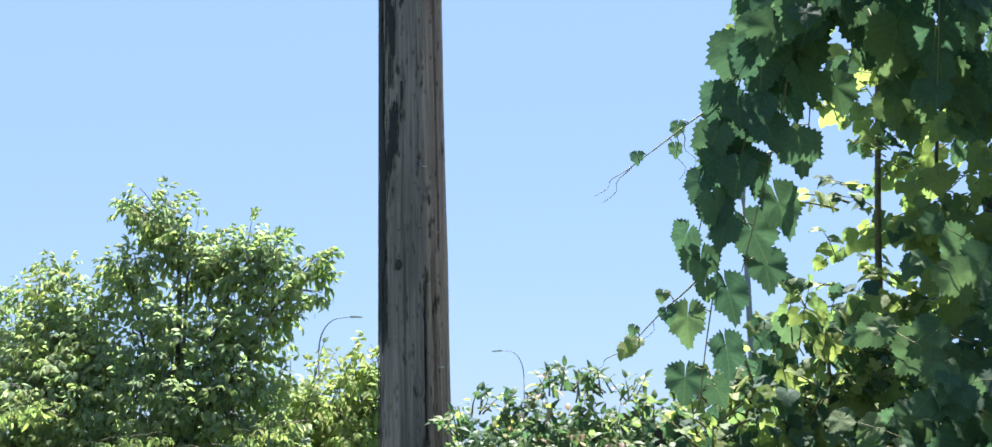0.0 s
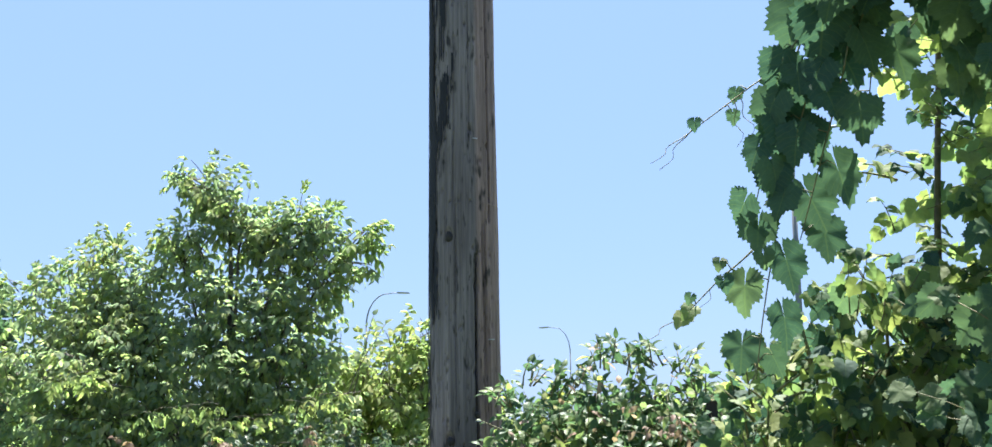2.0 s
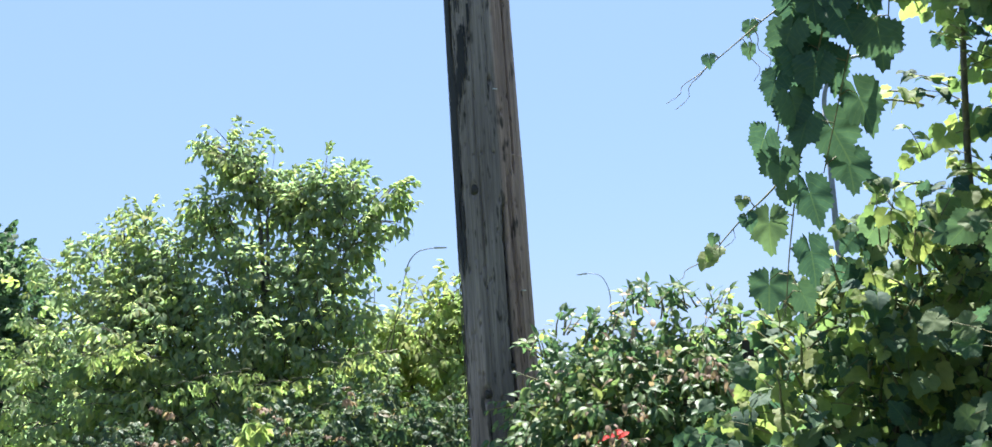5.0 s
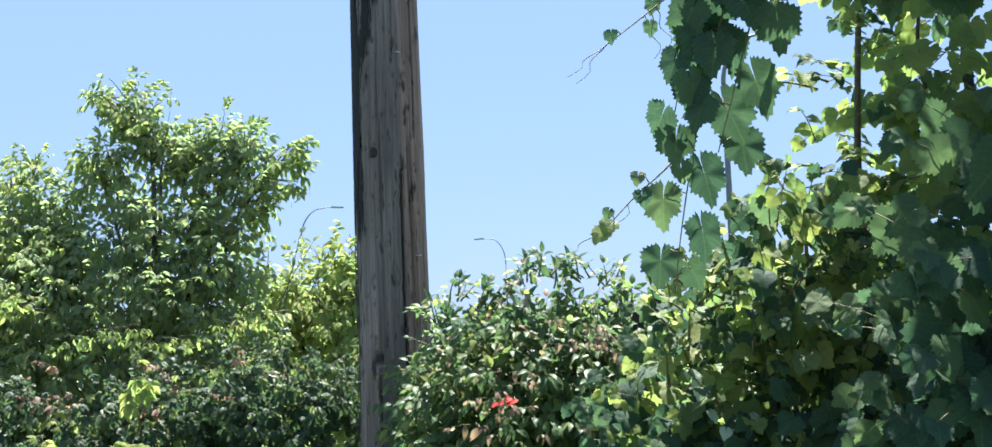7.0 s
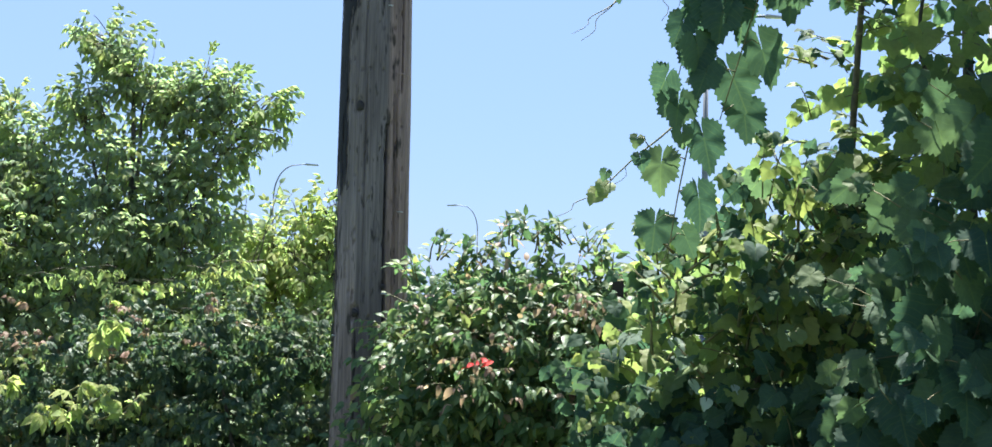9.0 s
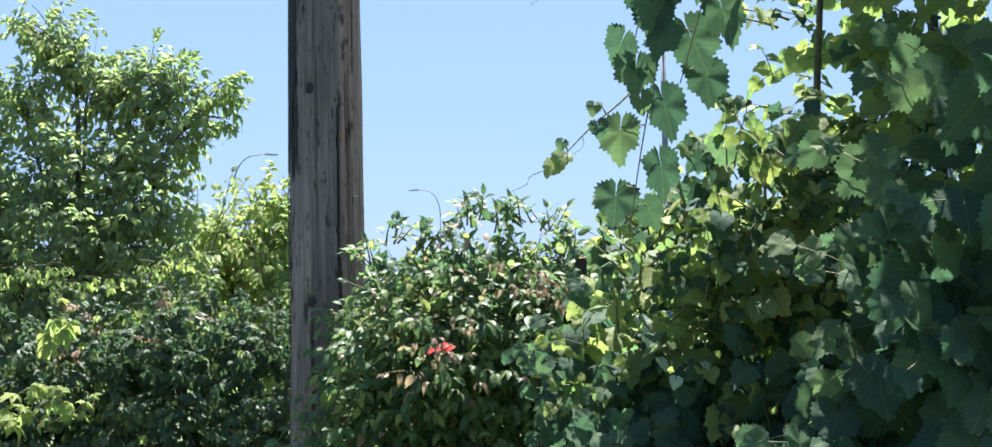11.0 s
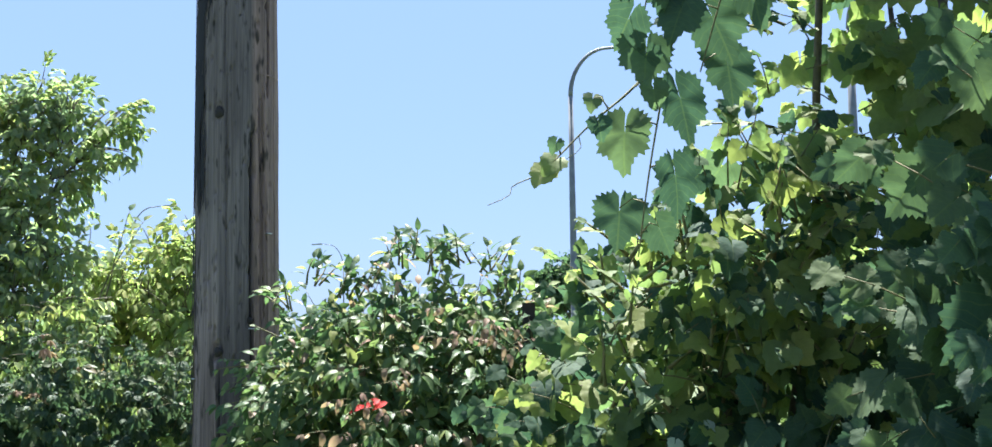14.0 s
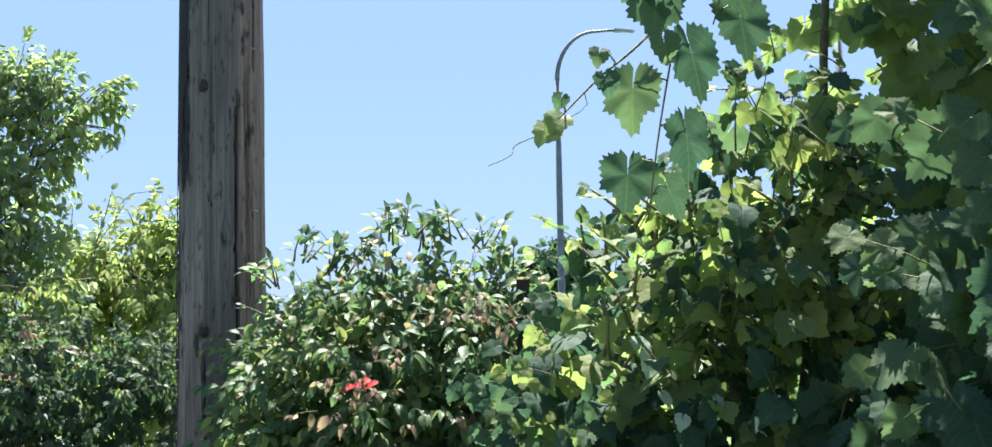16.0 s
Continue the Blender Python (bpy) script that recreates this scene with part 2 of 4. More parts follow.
def tube(points, radii, sides=6):
    """Vertices and triangles of a tapered tube along points."""
    pts = np.asarray(points, float)
    d = np.gradient(pts, axis=0)
    d /= np.linalg.norm(d, axis=1)[:, None] + 1e-9
    ref = np.array([0.3, 0.9, 0.2])
    a = np.cross(d, ref)
    a /= np.linalg.norm(a, axis=1)[:, None] + 1e-9
    b = np.cross(d, a)
    ang = np.arange(sides) * 2 * np.pi / sides
    ring = np.cos(ang)[None, :, None] * a[:, None] + np.sin(ang)[None, :, None] * b[:, None]
    v = (pts[:, None] + ring * np.asarray(radii, float)[:, None, None]).reshape(-1, 3)
    f = []
    for i in range(len(pts) - 1):
        for j in range(sides):
            k = (j + 1) % sides
            p, q, r, s = i * sides + j, i * sides + k, (i + 1) * sides + k, (i + 1) * sides + j
            f += [(p, q, r), (p, r, s)]
    top = (len(pts) - 1) * sides
    f += [(top, top + j, top + j + 1) for j in range(1, sides - 1)]
    f += [(0, j + 1, j) for j in range(1, sides - 1)]
    return v, np.array(f)


def smooth_path(ctrl, n):
    """Catmull-Rom through control points."""
    c = np.asarray(ctrl, float)
    c = np.vstack([2 * c[0] - c[1], c, 2 * c[-1] - c[-2]])
    out = []
    for t in np.linspace(0, len(c) - 3 - 1e-6, n):
        i, u = int(t), t - int(t)
        p0, p1, p2, p3 = c[i:i + 4]
        out.append(0.5 * (2 * p1 + (p2 - p0) * u + (2 * p0 - 5 * p1 + 4 * p2 - p3) * u * u + (3 * p1 - p0 - 3 * p2 + p3) * u ** 3))
    return np.array(out)


# ---------------------------------------------------------------- leaf shapes (base at the origin, tip along +y, face +z, 1 long)


def blade(rng, width=0.5, rows=5, fold=0.25, droop=0.25, curl=0.0):
    """A pointed simple leaf, folded along its midrib and arched."""
    v, uv = [], []
    for i in range(rows + 1):
        s = i / rows
        w = width * (math.sin(math.pi * s ** 0.75) ** 0.9) * 0.5 if 0 < i < rows else 0.0
        y, z = s, -droop * s * s
        for x in (-w, 0, w):
            v.append((x + curl * s * s, y, z + fold * abs(x) + rng.uniform(-0.012, 0.012)))
            uv.append((0.5 + x / width if width else 0.5, s))
    f = []
    for i in range(rows):
        a = 3 * i
        for p in (0, 1):
            q = (a + p, a + p + 1, a + p + 4, a + p + 3)
            if i > 0:
                f.append((q[0], q[1], q[2]))
            if i < rows - 1:
                f.append((q[0], q[2], q[3]))
            elif i == rows - 1:
                pass
    f += [(3 * (rows - 1), 3 * (rows - 1) + 1, 3 * rows + 1), (3 * (rows - 1) + 1, 3 * (rows - 1) + 2, 3 * rows + 1)]
    f += [(1, 4, 3), (1, 5, 4)]
    return np.array(v), np.array(f), np.array(uv)


def grape_shape(rng, teeth=46, cup=0.25, lobes=1.0):
    """A toothed, shallowly lobed grape leaf with a notch at the stalk."""
    v, uv = [(0, 0.0, 0)], [(0.5, 0.25)]
    ring_n = teeth
    ph = rng.uniform(0, 6.28)
    wav = rng.uniform(0.008, 0.03)
    asym = rng.uniform(-0.06, 0.06)
    outer = []
    for i in range(ring_n):
        a = -math.pi + 2 * math.pi * (i + 0.5) / ring_n
        aa = abs(a)
        r = 0.46 + 0.24 * math.exp(-(aa / 0.34) ** 2) + lobes * 0.11 * math.exp(-((aa - 1.0) / 0.26) ** 2) + 0.1 * math.exp(-((aa - 1.95) / 0.45) ** 2)
        r *= 1 - 0.42 * math.exp(-((math.pi - aa) / 0.1) ** 2)
        r *= 1 + (0.075 if i % 2 else -0.055) + rng.uniform(-0.02, 0.02)
        r *= 1 + asym * math.sin(a)
        outer.append((r * math.sin(a), r * math.cos(a)))
    for k in (0.55, 1.0):
        for i, (x, y) in enumerate(outer):
            if k < 1:
                x, y = x * k / (1 + (0.075 if i % 2 else -0.055)), y * k / (1 + (0.075 if i % 2 else -0.055))
            rr = math.hypot(x, y)
            z = cup * abs(x) * 0.7 - 0.45 * cup * rr * rr * 2 + wav * k * math.sin(5 * math.atan2(x, y) + ph)
            v.append((x, y, z))
            uv.append((0.5 + x * 0.9, 0.4 + y))
    f = []
    for i in range(ring_n - 1):
        j = i + 1
        f += [(0, 1 + j, 1 + i), (1 + i, 1 + j, 1 + ring_n + j), (1 + i, 1 + ring_n + j, 1 + ring_n + i)]
    v = np.array(v)
    v[:, 1] += 0.12
    return v, np.array(f), np.array(uv)


def joined(shapes):
    vs, fs, us, o = [], [], [], 0
    for v, f, u in shapes:
        vs.append(v), fs.append(f + o), us.append(u)
        o += len(v)
    return np.vstack(vs), np.vstack(fs), np.vstack(us)


def placed(shape, m):
    v, f, u = shape
    m = np.array(m)
    return v @ m[:3, :3].T + m[:3, 3], f, u


def pinnate(rng, pairs=2, rows=3, width=0.46):
    """A compound leaf: pairs of drooping leaflets along a stalk and one at the end."""
    out = []
    for i in range(pairs):
        y = 0.28 + 0.36 * i / max(1, pairs - 1) if pairs > 1 else 0.35
        for s in (-1, 1):
            m = Matrix.Translation((0, y, -0.05 * y)) @ pose(0, 0, 0, rng.uniform(-35, -5), s * rng.uniform(5, 30), -s * rng.uniform(45, 70)) @ Matrix.Scale(rng.uniform(0.42, 0.55), 4)
            out.append(placed(blade(rng, width, rows, 0.3, 0.3), m))
    m = Matrix.Translation((0, 0.66, -0.06)) @ pose(0, 0, 0, rng.uniform(-40, -5), 0, rng.uniform(-12, 12)) @ Matrix.Scale(0.5, 4)
    out.append(placed(blade(rng, width, rows, 0.3, 0.3), m))
    return joined(out)


def palmate(rng, rows=3, width=0.5):
    """Five leaflets from one point, as on a creeper."""
    out = []
    for a, s in ((0, 1.0), (42, 0.9), (-42, 0.9), (88, 0.65), (-88, 0.65)):
        m = pose(0, 0, 0, rng.uniform(-38, -8), 0, a + rng.uniform(-8, 8)) @ Matrix.Scale(s * rng.uniform(0.75, 0.9), 4)
        out.append(placed(blade(rng, width, rows, 0.3, 0.35), m))
    return joined(out)


shape_rng = random.Random(5)
SHAPES = {
    "grape": [grape_shape(shape_rng, 54, shape_rng.uniform(0.05, 0.45), shape_rng.uniform(0.3, 1.1)) for _ in range(9)],
    "grape_small": [grape_shape(shape_rng, 24, shape_rng.uniform(0.15, 0.7), shape_rng.uniform(0.2, 1.0)) for _ in range(8)],
    "pinnate": [pinnate(shape_rng, shape_rng.choice((1, 2, 2))) for _ in range(6)],
    "single": [blade(shape_rng, shape_rng.uniform(0.42, 0.6), 4, 0.3, shape_rng.uniform(0.1, 0.5), shape_rng.uniform(-0.1, 0.1)) for _ in range(6)],
    "long": [blade(shape_rng, shape_rng.uniform(0.44, 0.58), 5, 0.3, shape_rng.uniform(0.15, 0.7), shape_rng.uniform(-0.12, 0.12)) for _ in range(7)],
    "palmate": [palmate(shape_rng) for _ in range(6)],
    "clump": [joined([placed(blade(shape_rng, 0.7, 3, 0.2, 0.2), pose(shape_rng.uniform(-.3, .3), shape_rng.uniform(-.3, .3), shape_rng.uniform(-.3, .3), shape_rng.uniform(0, 360), shape_rng.uniform(0, 360), shape_rng.uniform(0, 360)) @ Matrix.Scale(0.45, 4)) for _ in range(9)]) for _ in range(4)],
}


def unit(v):
    v = np.asarray(v, float)
    return v / (np.linalg.norm(v) + 1e-9)


class Plant:
    """Grows shoots with leaves; collects stems and leaves, then turns them into a thing with parts."""

    def __init__(self, name, at, label, category, seed, leaf, mat, size, group=""):
        self.root = empty(name, at, label, category, group)
        self.at = np.array(at, float)
        self.rng = random.Random(seed)
        self.leaf, self.mat, self.size = leaf, mat, size
        self.stems, self.leaves, self.also = [], [], []

    def add_leaf(self, p, along, normal, size, mat=None, leaf=None):
        y = unit(along)
        x = unit(np.cross(y, normal))
        z = np.cross(x, y)
        kind = leaf or self.leaf
        for other, share in self.also if mat is None else ():
            if self.rng.random() < share:
                mat = other
        self.leaves.append((kind, self.rng.randrange(len(SHAPES[kind])), mat or self.mat, np.column_stack([x, y, z]) * size, np.asarray(p, float)))

    def shoot(self, p, d, length, spacing=0.06, droop=0.5, hang=0.5, radius=0.004, bare=0.1, size=1.0, mat=None, jitter=0.25, facing=(0.15, -0.45, 0.75), taper=0.5, leaf=None, stem=True):
        """One stem from p along d that bends by its weight, leaves on alternate sides."""
        r = self.rng
        p, d = np.array(p, float), unit(d)
        n = max(3, int(length / spacing))
        pts, side = [p.copy()], r.choice((-1, 1))
        for i in range(n):
            d = unit(d + np.array([r.gauss(0, jitter * 0.3), r.gauss(0, jitter * 0.3), r.gauss(0, jitter * 0.25) - droop * spacing]))
            p = p + d * spacing
            pts.append(p.copy())
            s = (i + 1) / n
            if s > bare:
                side = -side
                out = unit(np.cross(d, (0, 0, 1)) * side + np.array([r.gauss(0, 0.4), r.gauss(0, 0.4), r.gauss(0, 0.3)]))
                along = unit(0.55 * d + 0.75 * out + np.array([0, 0, -hang]))
                nrm = unit(np.array(facing) + np.array([r.gauss(0, 0.4), r.gauss(0, 0.4), r.gauss(0, 0.3)]))
                self.add_leaf(p + out * 0.15 * self.size, along, nrm, self.size * size * r.uniform(0.65, 1.15) * (1 - taper * s ** 2), mat, leaf)
        self.add_leaf(p, unit(d + np.array([0, 0, -0.3 * hang])), facing, self.size * size * (1 - taper) * 0.9, mat, leaf)
        if stem:
            self.stems.append((np.array(pts), radius))
        return p, d

    def blob(self, c, rad, shoots, length=0.3, up=0.35, inner=0.45, zmin=0.02, **kw):
        """Fills an ellipsoid with shoots that grow outward and up."""
        r = self.rng
        c, rad = np.array(c, float), np.array(rad, float)
        for _ in range(shoots):
            u = unit([r.gauss(0, 1), r.gauss(0, 1), r.gauss(0, 1)])
            p = c + u * rad * r.uniform(inner, 0.93) ** 0.8
            if p[2] < zmin:
                continue
            d = unit(u / rad * rad.min() + np.array([r.gauss(0, 0.35), r.gauss(0, 0.35), up + r.gauss(0, 0.3)]))
            self.shoot(p, d, length * r.uniform(0.5, 1.25), **kw)

    def limb(self, ctrl, r0, r1, name="limb", mat=BARK, n=14):
        pts = smooth_path(ctrl, n)
        k = np.linspace(0, 1, n)
        rnd = np.array([self.rng.uniform(0.9, 1.1) for _ in k])
        v, f = tube(pts - self.at, (r0 + (r1 - r0) * k) * rnd, 9)
        ob = new(name, fast_mesh(name, v, f, mat))
        ob.parent = self.root
        return pts

    def branch(self, ctrl, r0, r1, shoots, length=0.2, start=0.35, wide=0.05, up=0.3, **kw):
        """A limb with side shoots all along its outer part."""
        pts = self.limb(ctrl, r0, r1)
        r = self.rng
        for _ in range(shoots):
            f = start + (1 - start) * r.random() ** 0.8
            k = min(int(f * (len(pts) - 1)), len(pts) - 2)
            along = unit(pts[k + 1] - pts[k])
            p = pts[k] + (pts[k + 1] - pts[k]) * r.random() + np.array([r.gauss(0, wide), r.gauss(0, wide), r.gauss(0, wide)])
            d = along * 0.7 + np.array([r.gauss(0, 0.55), r.gauss(0, 0.45), up + r.gauss(0, 0.35)])
            self.shoot(p, d, length * r.uniform(0.5, 1.2) * (1.15 - 0.5 * f), **kw)

    def finish(self, parts=260, stem_mat=TWIG, sep=None, low=0.9):
        """Nearest leaves (by the plan's y) become parts of their own, the rest one mesh."""
        order = sorted(range(len(self.leaves)), key=lambda i: self.leaves[i][4][1] + (5 if self.leaves[i][4][2] < low else 0))
        single = set(order[:parts])
        cache = {}
        for i in sorted(single):
            kind, k, mat, m, p = self.leaves[i]
            key = (kind, k, mat.name)
            if key not in cache:
                v, f, u = SHAPES[kind][k]
                cache[key] = fast_mesh("leaf", v, f, mat, u)
            ob = new("leaf", cache[key])
            m4 = Matrix([[*m[0], p[0] - self.at[0]], [*m[1], p[1] - self.at[1]], [*m[2], p[2] - self.at[2]], [0, 0, 0, 1]])
            ob.parent = self.root
            ob.matrix_basis = m4
        by_mat = {}
        for i, (kind, k, mat, m, p) in enumerate(self.leaves):
            if i not in single:
                by_mat.setdefault(mat.name, {}).setdefault((kind, k), []).append((m, p))
        for mat_name, groups in by_mat.items():
            vs, fs, us, o = [], [], [], 0
            for (kind, k), some in groups.items():
                v, f, u = SHAPES[kind][k]
                ms, ps = np.array([a for a, _ in some]), np.array([b for _, b in some]) - self.at
                w = np.einsum("nij,vj->nvi", ms, v) + ps[:, None]
                vs.append(w.reshape(-1, 3))
                fs.append((f[None] + (np.arange(len(some)) * len(v))[:, None, None]).reshape(-1, 3) + o)
                us.append(np.tile(u, (len(some), 1)))
                o += len(some) * len(v)
            ob = new("foliage", fast_mesh("foliage", np.vstack(vs), np.vstack(fs), bpy.data.materials[mat_name], np.vstack(us)))
            ob.parent = self.root
            tagged(ob, kind="stuff")
        if self.stems:
            vs, fs, o = [], [], 0
            for pts, radius in self.stems:
                v, f = tube(pts - self.at, radius * np.linspace(1, 0.45, len(pts)), 4)
                vs.append(v), fs.append(f + o)
                o += len(v)
            ob = new("stem", fast_mesh("stem", np.vstack(vs), np.vstack(fs), stem_mat))
            ob.parent = self.root
            tagged(ob, kind="stuff")
        return self.root


# ---------------------------------------------------------------- ground
verts, faces = [], []
radii = [0, 2, 4, 7, 12, 20, 40, 80, 160, 400, 1200, 3000]
for i, rr in enumerate(radii):
    for k in range(48):
        a = k * 2 * math.pi / 48
        h = 0.04 * noise.noise(Vector((rr * math.cos(a) * 0.5, rr * math.sin(a) * 0.5, 0))) if 0 < rr < 30 else 0.0
        verts.append((rr * math.cos(a), rr * math.sin(a), h))
for i in range(len(radii) - 1):
    for k in range(48):
        q = (k + 1) % 48
        faces.append((i * 48 + k, (i + 1) * 48 + k, (i + 1) * 48 + q, i * 48 + q) if i else (k, 48 + k, 48 + q))
tagged(mesh_ob("ground", verts, faces, GRASS), "grassy ground under the hedge", "ground", kind="structure")

# ---------------------------------------------------------------- utility pole
POLE = (-0.525, 6.055)


def value_noise(x, seed):
    g = np.random.RandomState(seed).uniform(-1, 1, 4096)
    i = np.floor(x).astype(int)
    u = x - i
    u = u * u * (3 - 2 * u)
    return g[i % 4096] * (1 - u) + g[(i + 1) % 4096] * u


def pole():
    root = empty("utility_pole", (*POLE, 0), "weathered grey-brown wooden utility pole with long cracks and knots", "utility pole")
    seg = 320
    zs = np.concatenate([np.arange(0, 0.8, 0.1), np.arange(0.8, 3.7, 0.011), np.arange(3.7, 9.01, 0.25)])
    th = np.linspace(0, 2 * np.pi, seg, endpoint=False)
    T, Z = np.meshgrid(th, zs)          # angle 0 faces -y, positive towards +x
    A = (T + np.pi) % (2 * np.pi) - np.pi
    R = 0.1695 - 0.0075 * Z
    R = R + 0.004 * value_noise(Z * 0.9 + 7, 1) + 0.003 * value_noise(Z * 3 + 3 * np.cos(T), 2)
    ridge = value_noise(T / (2 * np.pi) * 64 + 0.6 * value_noise(Z * 1.5, 4), 3)
    R = R + 0.0016 * ridge + 0.0012 * value_noise(T / (2 * np.pi) * 104 + 0.4 * value_noise(Z * 3.1, 6), 5)

    def check(a0, z0, z1, wide, deep, seed, wander=0.03):
        a = a0 + wander * value_noise(Z * 1.6 + seed, seed) + 0.006 * value_noise(Z * 11, seed + 1)
        ends = np.clip((Z - z0) / 0.12, 0, 1) * np.clip((z1 - Z) / 0.12, 0, 1)
        w = wide * (0.88 + 0.12 * value_noise(Z * 3, seed + 2))
        return deep * ends * np.exp(-((A - a) / (np.abs(w) + 0.012)) ** 4)

    R = R - check(0.47, 0.8, 2.33, 0.03, 0.1, 11) - check(0.95, 2.45, 4.4, 0.03, 0.07, 21) - check(0.8, 1.55, 2.55, 0.02, 0.014, 31)
    R = R - check(-0.3, 0.6, 1.5, 0.025, 0.03, 41) - check(-0.12, 1.6, 2.6, 0.012, 0.007, 51) - check(-0.2, 2.5, 3.3, 0.012, 0.008, 61)
    R = R - check(0.3, 2.7, 3.6, 0.012, 0.006, 71) - check(1.2, 1.3, 3.2, 0.014, 0.012, 81) - check(0.68, 1.0, 2.5, 0.014, 0.012, 101) - check(0.88, 1.2, 2.2, 0.012, 0.012, 111) - check(-1.05, 2.1, 4.0, 0.1, 0.007, 91, 0.06)
    rng = random.Random(3)
    dents = [(-0.34, 2.396, 0.017, 0.012), (-0.33, 1.518, 0.02, 0.02), (0.33, 2.874, 0.009, 0.02), (0.4, 1.808, 0.008, 0.015), (0.43, 1.63, 0.014, 0.012), (0.47, 2.175, 0.014, 0.02)]
    dents += [(rng.uniform(-1.1, 1.1), rng.uniform(1.0, 3.6), rng.uniform(0.0035, 0.007), rng.uniform(0.006, 0.012)) for _ in range(110)]
    for a, z, r, dp in dents:
        d2 = ((A - a) * 0.14 / r) ** 2 + ((Z - z) / (r * 1.9)) ** 2
        R = R - dp * np.exp(-d2 ** 2)
    v = np.stack([R * np.sin(T), -R * np.cos(T), Z], -1).reshape(-1, 3)
    n = len(zs)
    i, j = np.meshgrid(np.arange(n - 1), np.arange(seg), indexing="ij")
    a, b = i * seg + j, i * seg + (j + 1) % seg
    c, d = a + seg, b + seg
    tri = np.concatenate([np.stack([a, b, d], -1).reshape(-1, 3), np.stack([a, d, c], -1).reshape(-1, 3)])
    top = (n - 1) * seg
    tri = np.vstack([tri, [(top, top + k, top + k + 1) for k in range(1, seg - 1)]])
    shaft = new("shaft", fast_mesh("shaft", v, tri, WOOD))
    shaft.parent = root
    for a, z, r in ((-0.34, 2.396, 0.02), (-0.33, 1.518, 0.016), (0.43, 1.63, 0.011)):
        R0 = 0.1695 - 0.0075 * z - 0.001
        vs, fs = [(0, 0, 0.004)], []
        for k in range(20):
            for s, h in ((0.6, 0.003), (1.0, -0.004)):
                w = 2 * math.pi * k / 20
                q = s * r * (1 + 0.12 * math.sin(3 * w + z))
                vs.append((q * math.cos(w), q * 1.15 * math.sin(w), h + 0.0015 * math.sin(7 * w)))
        for k in range(20):
            p, q = 1 + 2 * k, 1 + 2 * ((k + 1) % 20)
            fs += [(0, p, q), (p, p + 1, q + 1, q)]
        kn = mesh_ob("knot", vs, fs, KNOT, root, "dark round knot in the wood")
        kn.matrix_basis = pose(R0 * math.sin(a), -R0 * math.cos(a), z, 90, 0, math.degrees(a))
    for a, z in ((0.47, 2.83), (0.95, 1.95), (0.45, 1.6), (-1.15, 1.42)):
        R0 = 0.1695 - 0.0075 * z + 0.001
        path = smooth_path([(-0.008, 0, -0.01), (-0.008, 0, 0.006), (0.008, 0, 0.006), (0.008, 0, -0.01)], 9)
        v, f = tube(path, [0.0022] * 9, 6)
        st = mesh_ob("staple", v, f, NAIL, root, "rusty metal wire staple")
        st.matrix_basis = pose(R0 * math.sin(a), -R0 * math.cos(a), z, 90, 0, math.degrees(a))
    # flaking tar layers left on the surface
    for a0, a1, z0, z1, cut, seed in ((-1.75, -0.58, 2.0, 4.6, -0.05, 5), (-0.8, -0.12, 2.78, 3.22, 0.0, 9), (-0.75, -0.3, 3.1, 3.7, 0.12, 13), (-1.6, -1.05, 1.0, 2.15, 0.1, 17)):
        na, nz = int((a1 - a0) / 0.025), int((z1 - z0) / 0.009)
        keep, vs, fs, at = {}, [], [], {}
        for i in range(na):
            for k in range(nz):
                a, z = a0 + (a1 - a0) * i / na, z0 + (z1 - z0) * k / nz
                inside = min((a1 - a) / (0.5 * (a1 - a0)), (a - a0 + (9 if a0 < -1.3 else 0)) / (0.5 * (a1 - a0)), (z - z0) * 5, (z1 - z) * 5, 1.0)
                w = 0.6 * noise.noise(Vector((a * 9, z * 3.0, seed))) + 0.45 * noise.noise(Vector((a * 24, z * 8, seed + 3)))
                if inside * 0.75 - 0.38 + w - cut > 0:
                    keep[i, k] = (a, z)
        for (i, k) in keep:
            q = []
            for di, dk in ((0, 0), (1, 0), (1, 1), (0, 1)):
                key = (i + di, k + dk)
                if key not in at:
                    a, z = a0 + (a1 - a0) * key[0] / na, z0 + (z1 - z0) * key[1] / nz
                    rr = 0.1695 - 0.0075 * z + 0.0055 + 0.001 * noise.noise(Vector((a * 30, z * 20, 1))) + 0.004 * float(value_noise(np.array(z * 0.9 + 7), 1))
                    at[key] = len(vs)
                    vs.append((rr * math.sin(a), -rr * math.cos(a), z))
                q.append(at[key])
            fs.append(q)
        mesh_ob("tar_layer", vs, fs, TAR, root, "black flaking tar on the wood")
    # faint band left by an old strap
    v, f = [], []
    for k in range(96):
        a = 2 * math.pi * k / 96
        for dz, dr in ((-0.0035, -0.002), (-0.002, 0.0001), (0.002, 0.0001), (0.0035, -0.002)):
            R0 = 0.1695 - 0.0075 * 2.54 + 0.0002 + dr
            v.append((R0 * math.sin(a), -R0 * math.cos(a), 2.54 + dz + 0.004 * math.sin(a + 0.4)))
    for k in range(96):
        p, q = 4 * k, 4 * ((k + 1) % 96)
        f += [(p + e, q + e, q + e + 1, p + e + 1) for e in range(3)]
    mesh_ob("strap_band", v, f, WOOD, root, "thin band pressed round the wood")
    return root


pole()

# ---------------------------------------------------------------- street lamps


